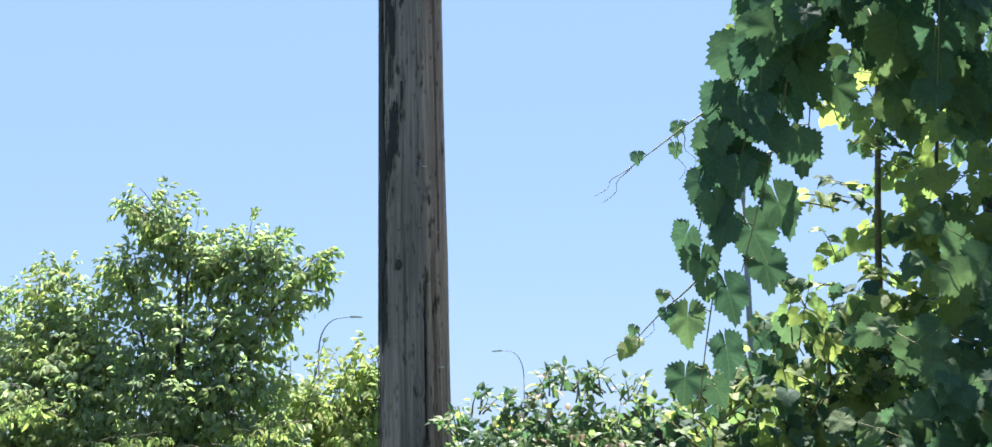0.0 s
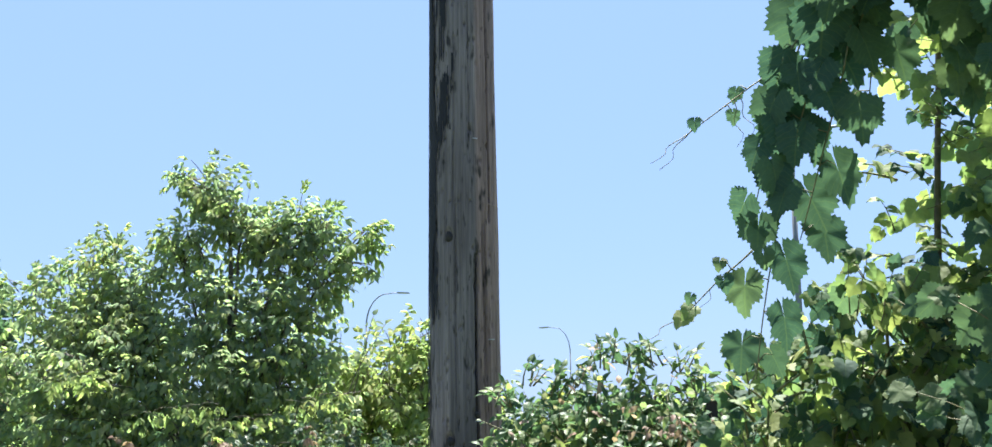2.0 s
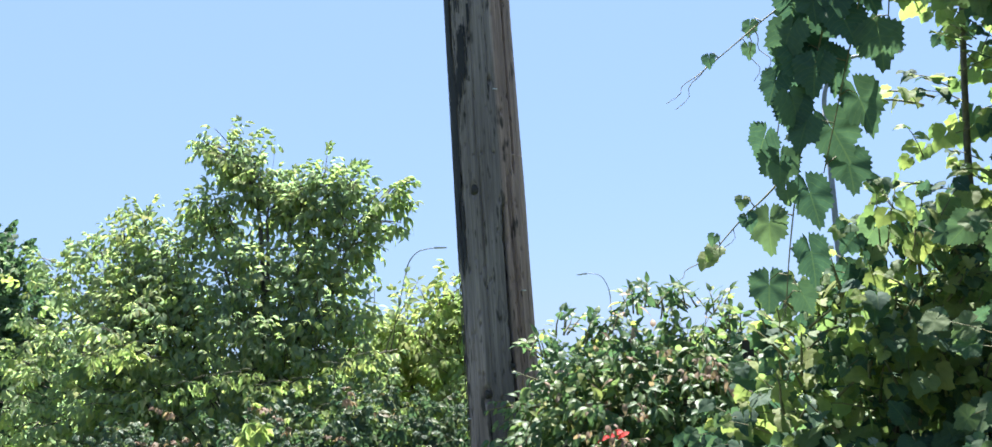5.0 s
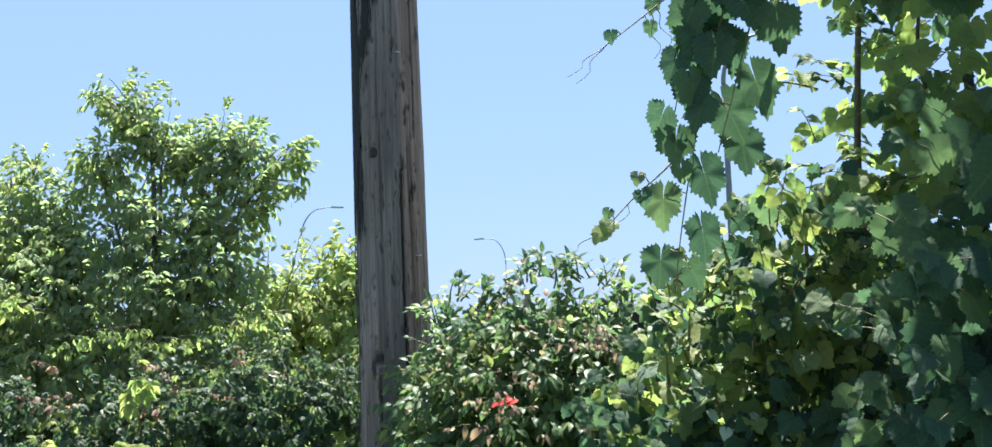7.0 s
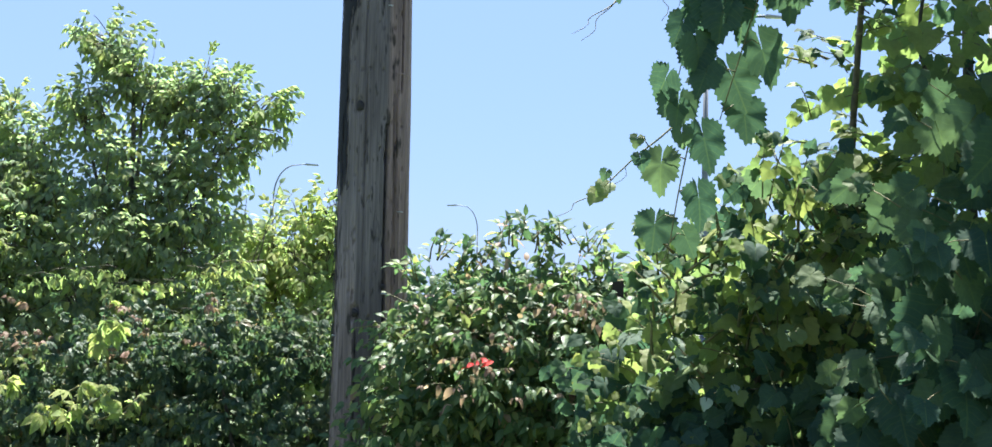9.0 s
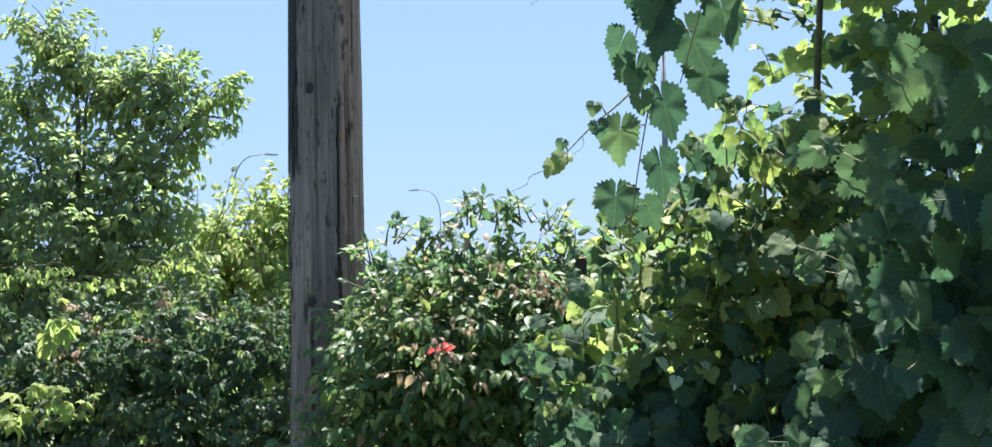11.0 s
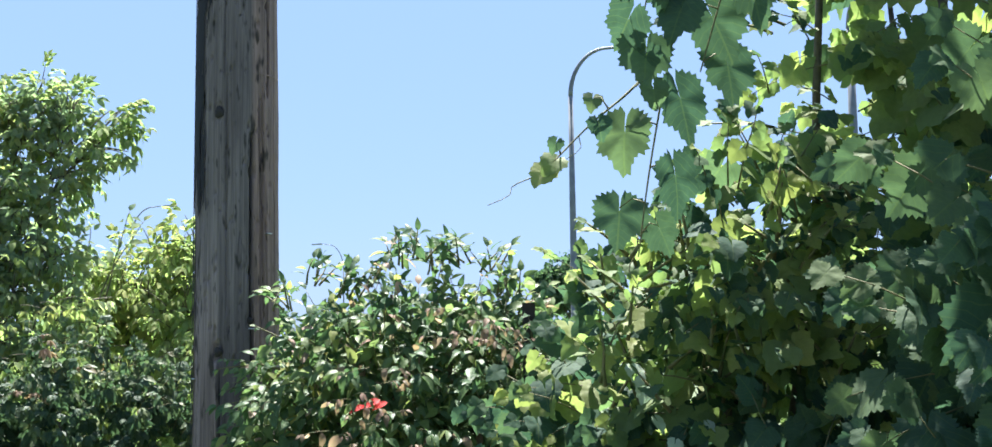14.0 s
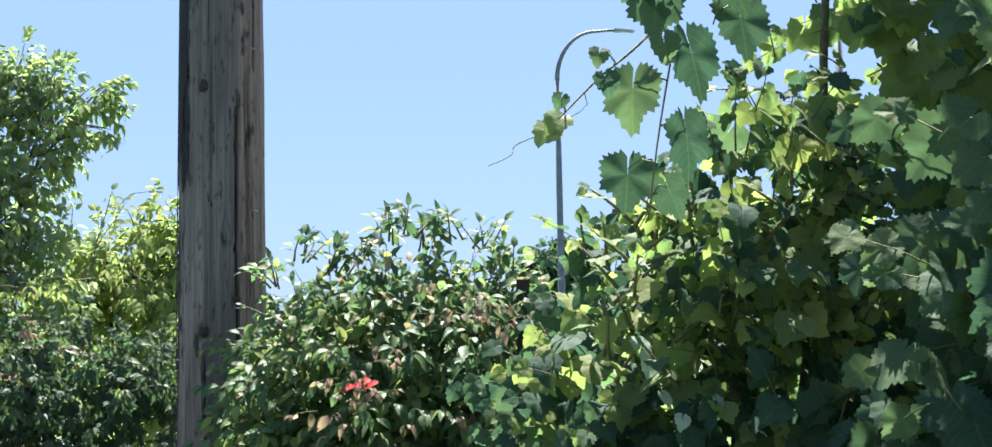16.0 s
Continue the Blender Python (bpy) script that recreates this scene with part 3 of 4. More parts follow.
def street_lamp(at, height, rise, reach, label, thick=1.0):
    """A tall post that bends over into an arm with a flat head."""
    root = empty("street_lamp", at, label, "street lamp", "street lamps along the road")
    sgn = 1 if reach > 0 else -1
    v, f = tube([(0, 0, 0), (0, 0, 0.4), (0, 0, 0.42), (0, 0, height * 0.5), (0, 0, height - rise)], np.array([0.2, 0.2, 0.13, 0.11, 0.085]) * thick, 14)
    mesh_ob("post", v, f, STEEL, root)
    pts = []
    for k in range(17):
        a = k / 16 * math.pi / 2
        pts.append((reach * 0.62 * (1 - math.cos(a)), 0, height - rise + rise * 0.97 * math.sin(a)))
    pts += [(reach * 0.8, 0, height - 0.01), (reach * 0.95, 0, height)]
    v, f = tube(pts, np.linspace(0.085, 0.045, len(pts)) * thick, 12)
    mesh_ob("arm", v, f, STEEL, root)
    bm = bmesh.new()
    bmesh.ops.create_cube(bm, size=1.0)
    for w in bm.verts:
        w.co = (w.co.x * 0.75, w.co.y * 0.3 * (1.0 if w.co.x * sgn < 0 else 0.75), w.co.z * (0.11 if w.co.x * sgn < 0 else 0.075))
    bmesh.ops.bevel(bm, geom=bm.edges[:], offset=0.03, segments=2, affect="EDGES")
    me = bpy.data.meshes.new("lamp_head")
    bm.to_mesh(me)
    bm.free()
    me.materials.append(HEADGREY)
    head = new("lamp_head", me)
    head.parent = root
    head.matrix_basis = pose(reach * 0.95 + sgn * 0.3, 0, height - 0.02, 0, sgn * 3, 0)
    v, f = [], []
    for k in range(20):
        a = 2 * math.pi * k / 20
        v.append((0.2 * math.cos(a), 0.1 * math.sin(a), -0.04))
        v.append((0.15 * math.cos(a), 0.07 * math.sin(a), -0.06))
    f = [(2 * k, 2 * ((k + 1) % 20), 2 * ((k + 1) % 20) + 1, 2 * k + 1) for k in range(20)] + [tuple(2 * k + 1 for k in range(20))]
    mesh_ob("lens", v, f, GLASS, head, "pale lamp lens")
    return root


street_lamp((6.44, 45, 0), 11.65, 1.75, 2.2, "tall grey steel street lamp with a curved arm")
street_lamp((10.85, 30, 0), 10.4, 1.75, 2.2, "grey steel street lamp post rising behind the vines", 1.0)
street_lamp((-14.24, 75, 0), 9.28, 1.9, 2.0, "slender grey street lamp behind the trees", 0.55)
street_lamp((-3.03, 95, 0), 8.55, 1.9, -1.7, "slender grey street lamp far off, arm turned away", 0.45)

# ---------------------------------------------------------------- far trees


def far_tree(at, crowns, seed, label, size, n, group=""):
    p = Plant("tree", at, label, "tree", seed, "clump", FARLEAF, size, group)
    h = crowns[0][0][2]
    p.limb([at, (at[0] + 0.1, at[1], at[2] + h * 0.4), crowns[0][0]], 0.16 * size * 2, 0.05 * size * 2, "trunk")
    for c, rad in crowns:
        p.limb([(at[0], at[1], at[2] + h * 0.4), tuple(0.5 * (np.array(c) + np.array(at)) + np.array([0, 0, h * 0.25])), c], 0.1 * size, 0.03 * size, "limb")
        for _ in range(n):
            u = unit([p.rng.gauss(0, 1) for _ in range(3)])
            q = np.array(c) + u * np.array(rad) * p.rng.uniform(0.55, 1.05)
            p.add_leaf(q, u + np.array([0, 0, -0.2]), u + np.array([0, 0, 0.5]), size * p.rng.uniform(0.6, 1.3))
    p.finish(0)


far_tree((8.8, 60, 0), [((8.8, 60, 4.0), (1.75, 1.5, 1.4)), ((7.6, 60, 3.7), (0.9, 0.9, 1.0)), ((10.0, 60, 4.0), (0.8, 0.8, 1.0))], 41, "dark green round-crowned tree far behind the lamp", 0.55, 330)
far_tree((-7.6, 14, 0), [((-7.6, 14, 2.6), (1.1, 1.0, 1.25)), ((-6.9, 14.2, 1.4), (0.8, 0.8, 1.0)), ((-9.2, 14.4, 2.0), (1.2, 1.0, 1.3))], 42, "green leafy tree standing behind the sapling", 0.2, 1500)

woods = Plant("far_woods", (0, 130, 0), "hazy far belt of green trees on the horizon", "woods", 43, "clump", FARLEAF, 1.6)
for i in range(60):
    x = -75 + 150 * i / 59 + woods.rng.uniform(-1, 1)
    hgt = woods.rng.uniform(3.0, 5.6)
    for _ in range(36):
        u = unit([woods.rng.gauss(0, 1) for _ in range(3)])
        woods.add_leaf(np.array([x, 130 + woods.rng.uniform(-3, 3), hgt * 0.5]) + u * np.array([2.2, 2, hgt * 0.5]) * woods.rng.uniform(0.6, 1), u, (0, 0, 1), woods.rng.uniform(1.0, 1.9))
tagged(woods.finish(0), kind="stuff")

# ---------------------------------------------------------------- sapling tree
t = Plant("sapling_tree", (-2.1, 7.6, 0), "leafy green sapling tree with pointed leaves and upright shoots", "tree", 11, "pinnate", ASHEN, 0.135)
t.also = [(YELLOWISH, 0.34)]
t.limb([(-2.1, 7.6, 0), (-2.15, 7.6, 0.8), (-2.05, 7.55, 1.6), (-2.02, 7.52, 2.3)], 0.035, 0.008, "trunk", TWIG)
FORK = (-2.06, 7.55, 1.5)
HANG = dict(spacing=0.048, droop=2.2, hang=0.75, taper=0.25, jitter=0.2, facing=(0.1, -0.3, 0.8))
PERT = dict(spacing=0.042, droop=0.7, hang=0.5, taper=0.3, jitter=0.16)
# the leader bends over at its tip; one heavy clump below it
t.branch([FORK, (-2.02, 7.5, 2.2), (-2.03, 7.5, 2.66), (-2.08, 7.5, 2.82), (-2.2, 7.48, 2.98)], 0.018, 0.005, 50, 0.08, 0.55, 0.025, 0.1, **HANG)
t.branch([FORK, (-1.98, 7.48, 2.3), (-1.97, 7.48, 2.58), (-1.92, 7.48, 2.74)], 0.014, 0.004, 34, 0.13, 0.55, 0.04, 0.15, **HANG)
t.branch([FORK, (-2.2, 7.5, 2.15), (-2.28, 7.5, 2.44), (-2.35, 7.5, 2.62)], 0.012, 0.004, 26, 0.11, 0.55, 0.025, 0.4, **PERT)
t.branch([FORK, (-2.12, 7.48, 2.3), (-2.2, 7.46, 2.64)], 0.01, 0.004, 22, 0.12, 0.5, 0.04, 0.3, **HANG)
t.branch([FORK, (-1.8, 7.45, 2.1), (-1.64, 7.45, 2.45), (-1.6, 7.45, 2.74)], 0.013, 0.004, 30, 0.11, 0.6, 0.02, 0.5, **PERT)
t.branch([FORK, (-1.72, 7.42, 2.05), (-1.54, 7.42, 2.4), (-1.48, 7.42, 2.66)], 0.012, 0.004, 28, 0.1, 0.6, 0.02, 0.4, **PERT)
t.branch([FORK, (-1.88, 7.46, 2.3), (-1.8, 7.46, 2.68)], 0.01, 0.004, 18, 0.1, 0.6, 0.025, 0.3, **PERT)
t.branch([FORK, (-1.8, 7.45, 2.2), (-1.7, 7.44, 2.56)], 0.01, 0.004, 20, 0.11, 0.6, 0.03, 0.3, **HANG)
t.branch([FORK, (-1.66, 7.42, 1.98), (-1.53, 7.4, 2.3), (-1.29, 7.38, 2.54)], 0.013, 0.004, 36, 0.1, 0.4, 0.02, 0.1, **HANG)
for k in range(9):     # pale bunch at that branch's tip, and a lone spray above it
    t.shoot((-1.3 + t.rng.gauss(0, 0.03), 7.36, 2.54 + t.rng.gauss(0, 0.03)), (0.5, -0.1, 0.6), 0.11, mat=YELLOWISH, **HANG)
for k in range(4):
    t.shoot((-1.48, 7.4, 2.42), (0.3 + t.rng.gauss(0, 0.1), 0, 0.8), 0.17, **PERT)
for end, many in (((-2.74, 7.55, 2.58), 34), ((-2.6, 7.5, 2.48), 30), ((-2.5, 7.45, 2.46), 26), ((-2.9, 7.6, 2.54), 34), ((-3.05, 7.65, 2.5), 32), ((-3.3, 7.7, 2.36), 34), ((-2.5, 7.3, 2.2), 26), ((-2.85, 7.4, 2.15), 30)):
    e = np.array(end)
    t.branch([(-2.1, 7.58, 1.0), tuple(0.5 * (e + np.array([-2.35, 7.55, 1.3]))), end], 0.01, 0.003, many, 0.17, 0.45, 0.05, 0.4, **PERT)
t.blob((-2.03, 7.45, 2.15), (0.3, 0.26, 0.32), 34, 0.16, inner=0.3, **HANG)
t.blob((-1.72, 7.4, 2.0), (0.26, 0.26, 0.28), 48, 0.16, inner=0.3, **HANG)
t.blob((-2.6, 7.45, 1.95), (0.5, 0.35, 0.36), 85, 0.2, inner=0.3, **HANG)
t.blob((-2.2, 7.4, 1.45), (0.8, 0.5, 0.5), 120, 0.26, inner=0.5, **HANG)
t.blob((-3.15, 7.7, 1.7), (0.6, 0.5, 0.6), 120, 0.26, inner=0.3, **HANG)
t.blob((-1.9, 7.3, 2.12), (0.42, 0.22, 0.26), 60, 0.15, inner=0.3, **PERT)
t.blob((-2.3, 7.25, 1.75), (0.72, 0.3, 0.42), 160, 0.2, inner=0.6, **PERT)
t.blob((-1.72, 7.25, 1.7), (0.34, 0.26, 0.4), 100, 0.2, inner=0.6, **PERT)
t.blob((-2.9, 7.35, 1.6), (0.5, 0.3, 0.5), 130, 0.2, inner=0.6, **PERT)
t.blob((-2.2, 7.2, 1.25), (0.95, 0.35, 0.35), 230, 0.24, inner=0.4, **HANG)
t.blob((-2.4, 7.4, 0.7), (1.0, 0.5, 0.6), 170, 0.28, inner=0.4, **HANG)
for x, z, many in ((-2.33, 1.66, 6), (-1.9, 1.62, 4), (-1.62, 1.5, 4), (-1.5, 1.72, 3), (-2.75, 1.85, 4)):     # drooping pale branches low on the front
    for k in range(many):
        t.shoot((x + 0.08 * k, 6.74, z + 0.01 * k), (0.5, -0.3, 0.15), 0.16, spacing=0.045, droop=3.0, mat=YELLOWISH, hang=1.2, radius=0.002)
t.shoot((-1.96, 7.5, 2.7), (0.15, 0, 1), 0.32, spacing=0.1, bare=0.95, droop=0.1, radius=0.002, size=0.4)
t.finish(280)

# ---------------------------------------------------------------- light green shrub behind the pole
t = Plant("light_shrub", (-1.25, 8.2, 0), "yellow-green shrub with drooping compound leaves", "shrub", 12, "pinnate", YELLOWISH, 0.17)
for end, many in (((-1.55, 8.1, 1.92), 26), ((-1.27, 8.1, 1.9), 30), ((-1.03, 8.1, 2.08), 34), ((-0.86, 8.1, 2.02), 26), ((-1.35, 8.0, 1.8), 24)):
    t.branch([(-1.25, 8.2, 0), tuple(0.5 * (np.array(end) + np.array([-1.25, 8.2, 0.9]))), end], 0.022, 0.005, many, 0.2, 0.5, 0.06, 0.1, **HANG)
t.blob((-1.3, 8.05, 1.5), (0.46, 0.36, 0.42), 130, 0.26, droop=1.8, hang=0.95, inner=0.4)
t.blob((-0.95, 8.05, 1.45), (0.36, 0.35, 0.45), 90, 0.26, droop=1.8, hang=0.95, inner=0.4)
t.blob((-1.2, 8.1, 0.7), (0.6, 0.4, 0.6), 120, 0.28, droop=1.8, hang=0.9)
for x, z, n in ((-1.37, 1.75, 0.5), (-1.52, 1.75, 0.4)):     # slim upright shoots with small leaves
    for _ in range(2):
        t.shoot((x + t.rng.gauss(0, 0.02), 7.6, z), (0.12, 0, 1), n, spacing=0.028, size=0.45, droop=0.15, hang=0.2, bare=0.25, mat=ASHEN, taper=0.2, leaf="single")
t.finish(200)

# ---------------------------------------------------------------- creeper hedge at the left of the pole
t = Plant("creeper_hedge", (-1.6, 6.4, 0), "dense low hedge of small-leaved creeper with reddish stems", "hedge", 13, "palmate", HEDGE, 0.085)
t.also = [(YELLOWISH, 0.08)]
for x in (-2.6, -2.1, -1.6, -1.2, -0.85):
    t.limb([(x, 6.5, 0), (x + 0.05, 6.45, 0.6), (x - 0.05, 6.4, 1.25)], 0.02, 0.006, "stem")
CLIMB = dict(spacing=0.035, droop=1.8, hang=0.95, inner=0.55, facing=(0.05, -0.65, 0.5), radius=0.002)
for c, rad, n in (((-1.15, 6.4, 1.03), (0.5, 0.3, 0.5), 440), ((-1.75, 6.45, 0.95), (0.5, 0.3, 0.46), 400), ((-2.4, 6.5, 0.9), (0.5, 0.3, 0.5), 380), ((-0.85, 6.45, 0.95), (0.22, 0.2, 0.5), 160), ((-1.6, 6.4, 0.4), (1.2, 0.3, 0.45), 260)):
    t.blob(c, rad, n, 0.18, **CLIMB)
for k in range(46):
    x = t.rng.uniform(-2.3, -0.75)
    t.shoot((x, 6.2, t.rng.uniform(1.25, 1.5)), (t.rng.gauss(0, 0.6), -0.4, 0.7), 0.16, spacing=0.035, droop=2.5, mat=RUSSET if k % 5 == 0 else None, size=0.8, radius=0.0015)
t.finish(280, GREENSTEM)

t = Plant("maple_seedling", (-1.72, 6.4, 0), "young shoots with broad yellow-green leaves", "seedling", 14, "palmate", YELLOWISH, 0.15)
t.limb([(-1.72, 6.4, 0), (-1.7, 6.4, 0.7), (-1.68, 6.05, 1.48)], 0.012, 0.005, "stem", GREENSTEM)
for q in ((-1.66, 6.02, 1.46), (-1.62, 6.0, 1.42), (-1.7, 6.03, 1.4), (-1.59, 6.0, 1.45), (-1.68, 5.98, 1.36)):
    t.add_leaf(q, (t.rng.uniform(-0.4, 0.4), -0.3, -0.8), (0, -0.7, 0.6), 0.105)
t.finish(20)
t = Plant("creeper_shoot", (-1.75, 5.9, 0), "pale green young creeper shoots above the hedge", "creeper", 15, "palmate", YELLOWISH, 0.11)
t.limb([(-1.75, 5.9, 0), (-1.77, 5.9, 0.6), (-1.75, 5.88, 1.12)], 0.012, 0.005, "stem", GREENSTEM)
for k in range(11):
    t.shoot((-1.78 + t.rng.gauss(0, 0.11), 5.86 + t.rng.gauss(0, 0.04), 1.02 + t.rng.uniform(0, 0.14)), (t.rng.gauss(0, 0.7), -0.3, 0.6), 0.16, spacing=0.045, droop=1.5, hang=0.4)
t.finish(150, GREENSTEM)

# ---------------------------------------------------------------- broad bush in front of the pole's foot
t = Plant("broad_bush", (0.08, 5.4, 0), "glossy green bush with drooping pointed leaves, some turning red", "bush", 16, "long", GLOSSY, 0.064)
t.also = [(GRAPE_LIGHT, 0.18), (RUSSET, 0.025)]
BUSHY = dict(spacing=0.027, droop=2.0, hang=0.7, taper=0.2, radius=0.002)
for end in ((-0.2, 5.4, 1.6), (0.05, 5.4, 1.7), (0.28, 5.4, 1.7), (0.45, 5.3, 1.55)):
    t.limb([(0.08, 5.4, 0), tuple(0.5 * (np.array(end) + np.array([0.08, 5.4, 0.4]))), end], 0.02, 0.006, "limb")
t.blob((0.1, 5.4, 1.3), (0.42, 0.36, 0.42), 740, 0.15, **BUSHY)
t.blob((-0.15, 5.42, 1.2), (0.28, 0.3, 0.46), 400, 0.15, **BUSHY)
t.blob((-0.25, 5.42, 0.85), (0.34, 0.3, 0.42), 290, 0.17, **BUSHY)
t.blob((0.36, 5.3, 1.32), (0.24, 0.32, 0.38), 310, 0.15, **BUSHY)
t.blob((0.48, 5.2, 1.0), (0.28, 0.3, 0.46), 270, 0.17, **BUSHY)
t.blob((0.1, 5.3, 0.4), (0.7, 0.35, 0.45), 190, 0.22, spacing=0.045, droop=2.0, hang=0.7)
for x, z in ((-0.29, 1.7), (-0.2, 1.78), (-0.12, 1.74), (-0.03, 1.77), (0.06, 1.84), (0.13, 1.86), (0.2, 1.82), (0.28, 1.85), (0.36, 1.82), (0.41, 1.73), (0.46, 1.68), (0.53, 1.62)):
    for _ in range(5):      # rosettes on the crest, leaves spread and arching
        t.shoot((x + t.rng.gauss(0, 0.025), 5.36 + t.rng.gauss(0, 0.08), z - 0.05), (t.rng.gauss(0, 0.45), t.rng.gauss(0, 0.3), 1), 0.09, spacing=0.018, droop=1.0, hang=0.15, taper=0.15, bare=0.3, size=0.9, facing=(0.1, -0.3, 0.7))
for k in range(9):     # sprays across the pole's foot
    t.shoot((-0.28 + t.rng.uniform(-0.05, 0.05), 5.45, 0.98 + 0.06 * k), (-1, -0.25, 0.35), 0.17 + 0.02 * (k % 3), spacing=0.03, droop=1.8, hang=0.4, size=0.75)
t.shoot((-0.3, 5.42, 1.46), (-1, -0.2, 0.3), 0.2, spacing=0.025, droop=1.2, hang=0.3, size=0.8)
t.shoot((-0.3, 5.42, 1.56), (-1, -0.2, 0.5), 0.12, spacing=0.025, droop=1.2, hang=0.3, size=0.8)
for k in range(22):
    t.shoot((-0.03 + t.rng.gauss(0, 0.06), 4.9, 1.31 + t.rng.gauss(0, 0.07)), (t.rng.gauss(0, 0.6), -0.5, 0.2), 0.09, spacing=0.03, droop=3, hang=0.9, mat=RUSSET if k % 2 else None, size=0.75, radius=0.0012)
for k in range(12):
    t.shoot((0.3 + t.rng.gauss(0, 0.08), 4.92, 1.56 + t.rng.gauss(0, 0.06)), (t.rng.gauss(0, 0.6), -0.5, 0.4), 0.09, spacing=0.03, droop=3, hang=0.9, mat=RUSSET, size=0.65, radius=0.0012)
for q in ((0.0, 4.88, 1.37), (0.035, 4.89, 1.375), (0.015, 4.88, 1.38), (-0.03, 4.88, 1.365)):
    t.add_leaf(q, (t.rng.choice((-1, 1)), -0.3, t.rng.uniform(-0.3, 0.1)), (0.1, -0.6, 0.7), 0.048, RED)
t.finish(300, GREENSTEM)

# ---------------------------------------------------------------- grape vines
FLAT = dict(droop=2.2, hang=1.15, facing=(0.05, -0.8, 0.4), radius=0.002)     # leaves hang with their faces outward
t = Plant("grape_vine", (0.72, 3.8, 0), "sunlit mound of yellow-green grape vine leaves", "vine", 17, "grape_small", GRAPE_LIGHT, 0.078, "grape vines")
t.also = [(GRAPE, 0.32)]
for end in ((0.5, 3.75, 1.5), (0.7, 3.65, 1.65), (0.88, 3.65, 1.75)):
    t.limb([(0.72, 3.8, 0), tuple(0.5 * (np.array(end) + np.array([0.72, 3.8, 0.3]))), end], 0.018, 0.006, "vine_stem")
# low on the mound the leaves take the shade tone
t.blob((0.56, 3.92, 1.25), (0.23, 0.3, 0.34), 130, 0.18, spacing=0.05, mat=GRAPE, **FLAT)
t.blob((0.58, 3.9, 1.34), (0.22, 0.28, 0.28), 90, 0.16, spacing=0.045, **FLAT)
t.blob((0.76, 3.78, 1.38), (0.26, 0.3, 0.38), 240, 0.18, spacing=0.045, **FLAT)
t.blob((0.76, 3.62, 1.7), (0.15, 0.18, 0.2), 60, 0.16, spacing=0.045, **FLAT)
# shade tone again for the foot of the mound
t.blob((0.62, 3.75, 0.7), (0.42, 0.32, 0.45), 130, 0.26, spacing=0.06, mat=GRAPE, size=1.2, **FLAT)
for k in range(95):     # crest shoots, mostly in the lighter tone that stands for sun
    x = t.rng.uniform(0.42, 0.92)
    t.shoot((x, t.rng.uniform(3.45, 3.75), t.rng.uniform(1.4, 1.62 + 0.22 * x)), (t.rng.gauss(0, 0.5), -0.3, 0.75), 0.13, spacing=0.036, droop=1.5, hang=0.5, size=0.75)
for k in range(2):      # a thin runner reaching out towards the bush
    t.shoot((0.46, 3.65, 1.62 + 0.03 * k), (-1, 0.05, 0.5), 0.17, spacing=0.03, droop=1.2, hang=0.7, size=0.6, taper=0.5, radius=0.0013)
# a few leaves painted as if catching the sun
for q, s in (((0.66, 3.5, 1.7), 0.06), ((0.69, 3.49, 1.67), 0.05), ((0.48, 3.48, 1.49), 0.05), ((0.5, 3.48, 1.455), 0.04), ((0.52, 3.48, 1.4), 0.035), ((0.55, 3.47, 1.36), 0.03), ((0.62, 3.5, 1.39), 0.03)):
    t.add_leaf(q, (t.rng.uniform(-0.5, 0.5), -0.3, -0.8), (0.3, -0.35, 0.85), s, PALE)
t.finish(260, GREENSTEM)

t = Plant("grape_vine", (1.3, 4.05, 0), "tall climbing grape vine on a thin dark trunk", "vine", 18, "grape_small", GRAPE_LIGHT, 0.095, "grape vines")
t.also = [(GRAPE, 0.15)]
t.limb([(1.05, 4.05, 0), (1.02, 4.05, 1.2), (1.02, 4.02, 2.0), (1.06, 4.0, 2.7), (1.1, 4.0, 3.6)], 0.013, 0.007, "trunk", TWIG)
t.limb([(1.5, 4.1, 0), (1.4, 4.1, 1.2), (1.35, 4.05, 2.2), (1.3, 4.0, 3.3)], 0.022, 0.01, "vine_stem")
t.limb([(1.35, 4.05, 2.0), (1.2, 4.0, 2.3), (1.25, 3.95, 2.7)], 0.008, 0.004, "vine_stem")
# lower part of the climber coloured with the shade tone
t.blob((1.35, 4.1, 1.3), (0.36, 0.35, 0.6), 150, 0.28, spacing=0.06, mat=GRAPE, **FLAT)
t.blob((1.36, 4.05, 1.7), (0.33, 0.33, 0.6), 150, 0.28, spacing=0.06, **FLAT)
t.blob((1.36, 4.0, 2.45), (0.3, 0.3, 0.6), 90, 0.28, spacing=0.06, **FLAT)
t.blob((1.25, 4.05, 3.2), (0.4, 0.4, 0.45), 36, 0.28, spacing=0.07, **FLAT)
for k in range(84):
    t.shoot((1.05 + t.rng.gauss(0, 0.07), 3.97, 1.5 + 0.0205 * k), (t.rng.gauss(-0.15, 0.7), -0.4, 0.3), 0.14, spacing=0.04, droop=2, size=0.62, mat=GRAPE if k % 3 == 0 else None, radius=0.002)
for p in ((0.92, 4.0, 2.02), (0.95, 4.0, 1.9), (1.0, 4.0, 1.95), (0.92, 4.0, 2.24), (0.95, 4.0, 2.26)):
    t.shoot(p, (-0.8, -0.1, 0.3), 0.16, spacing=0.04, droop=1.5, size=0.7, mat=GRAPE_LIGHT)
t.finish(260, GREENSTEM)

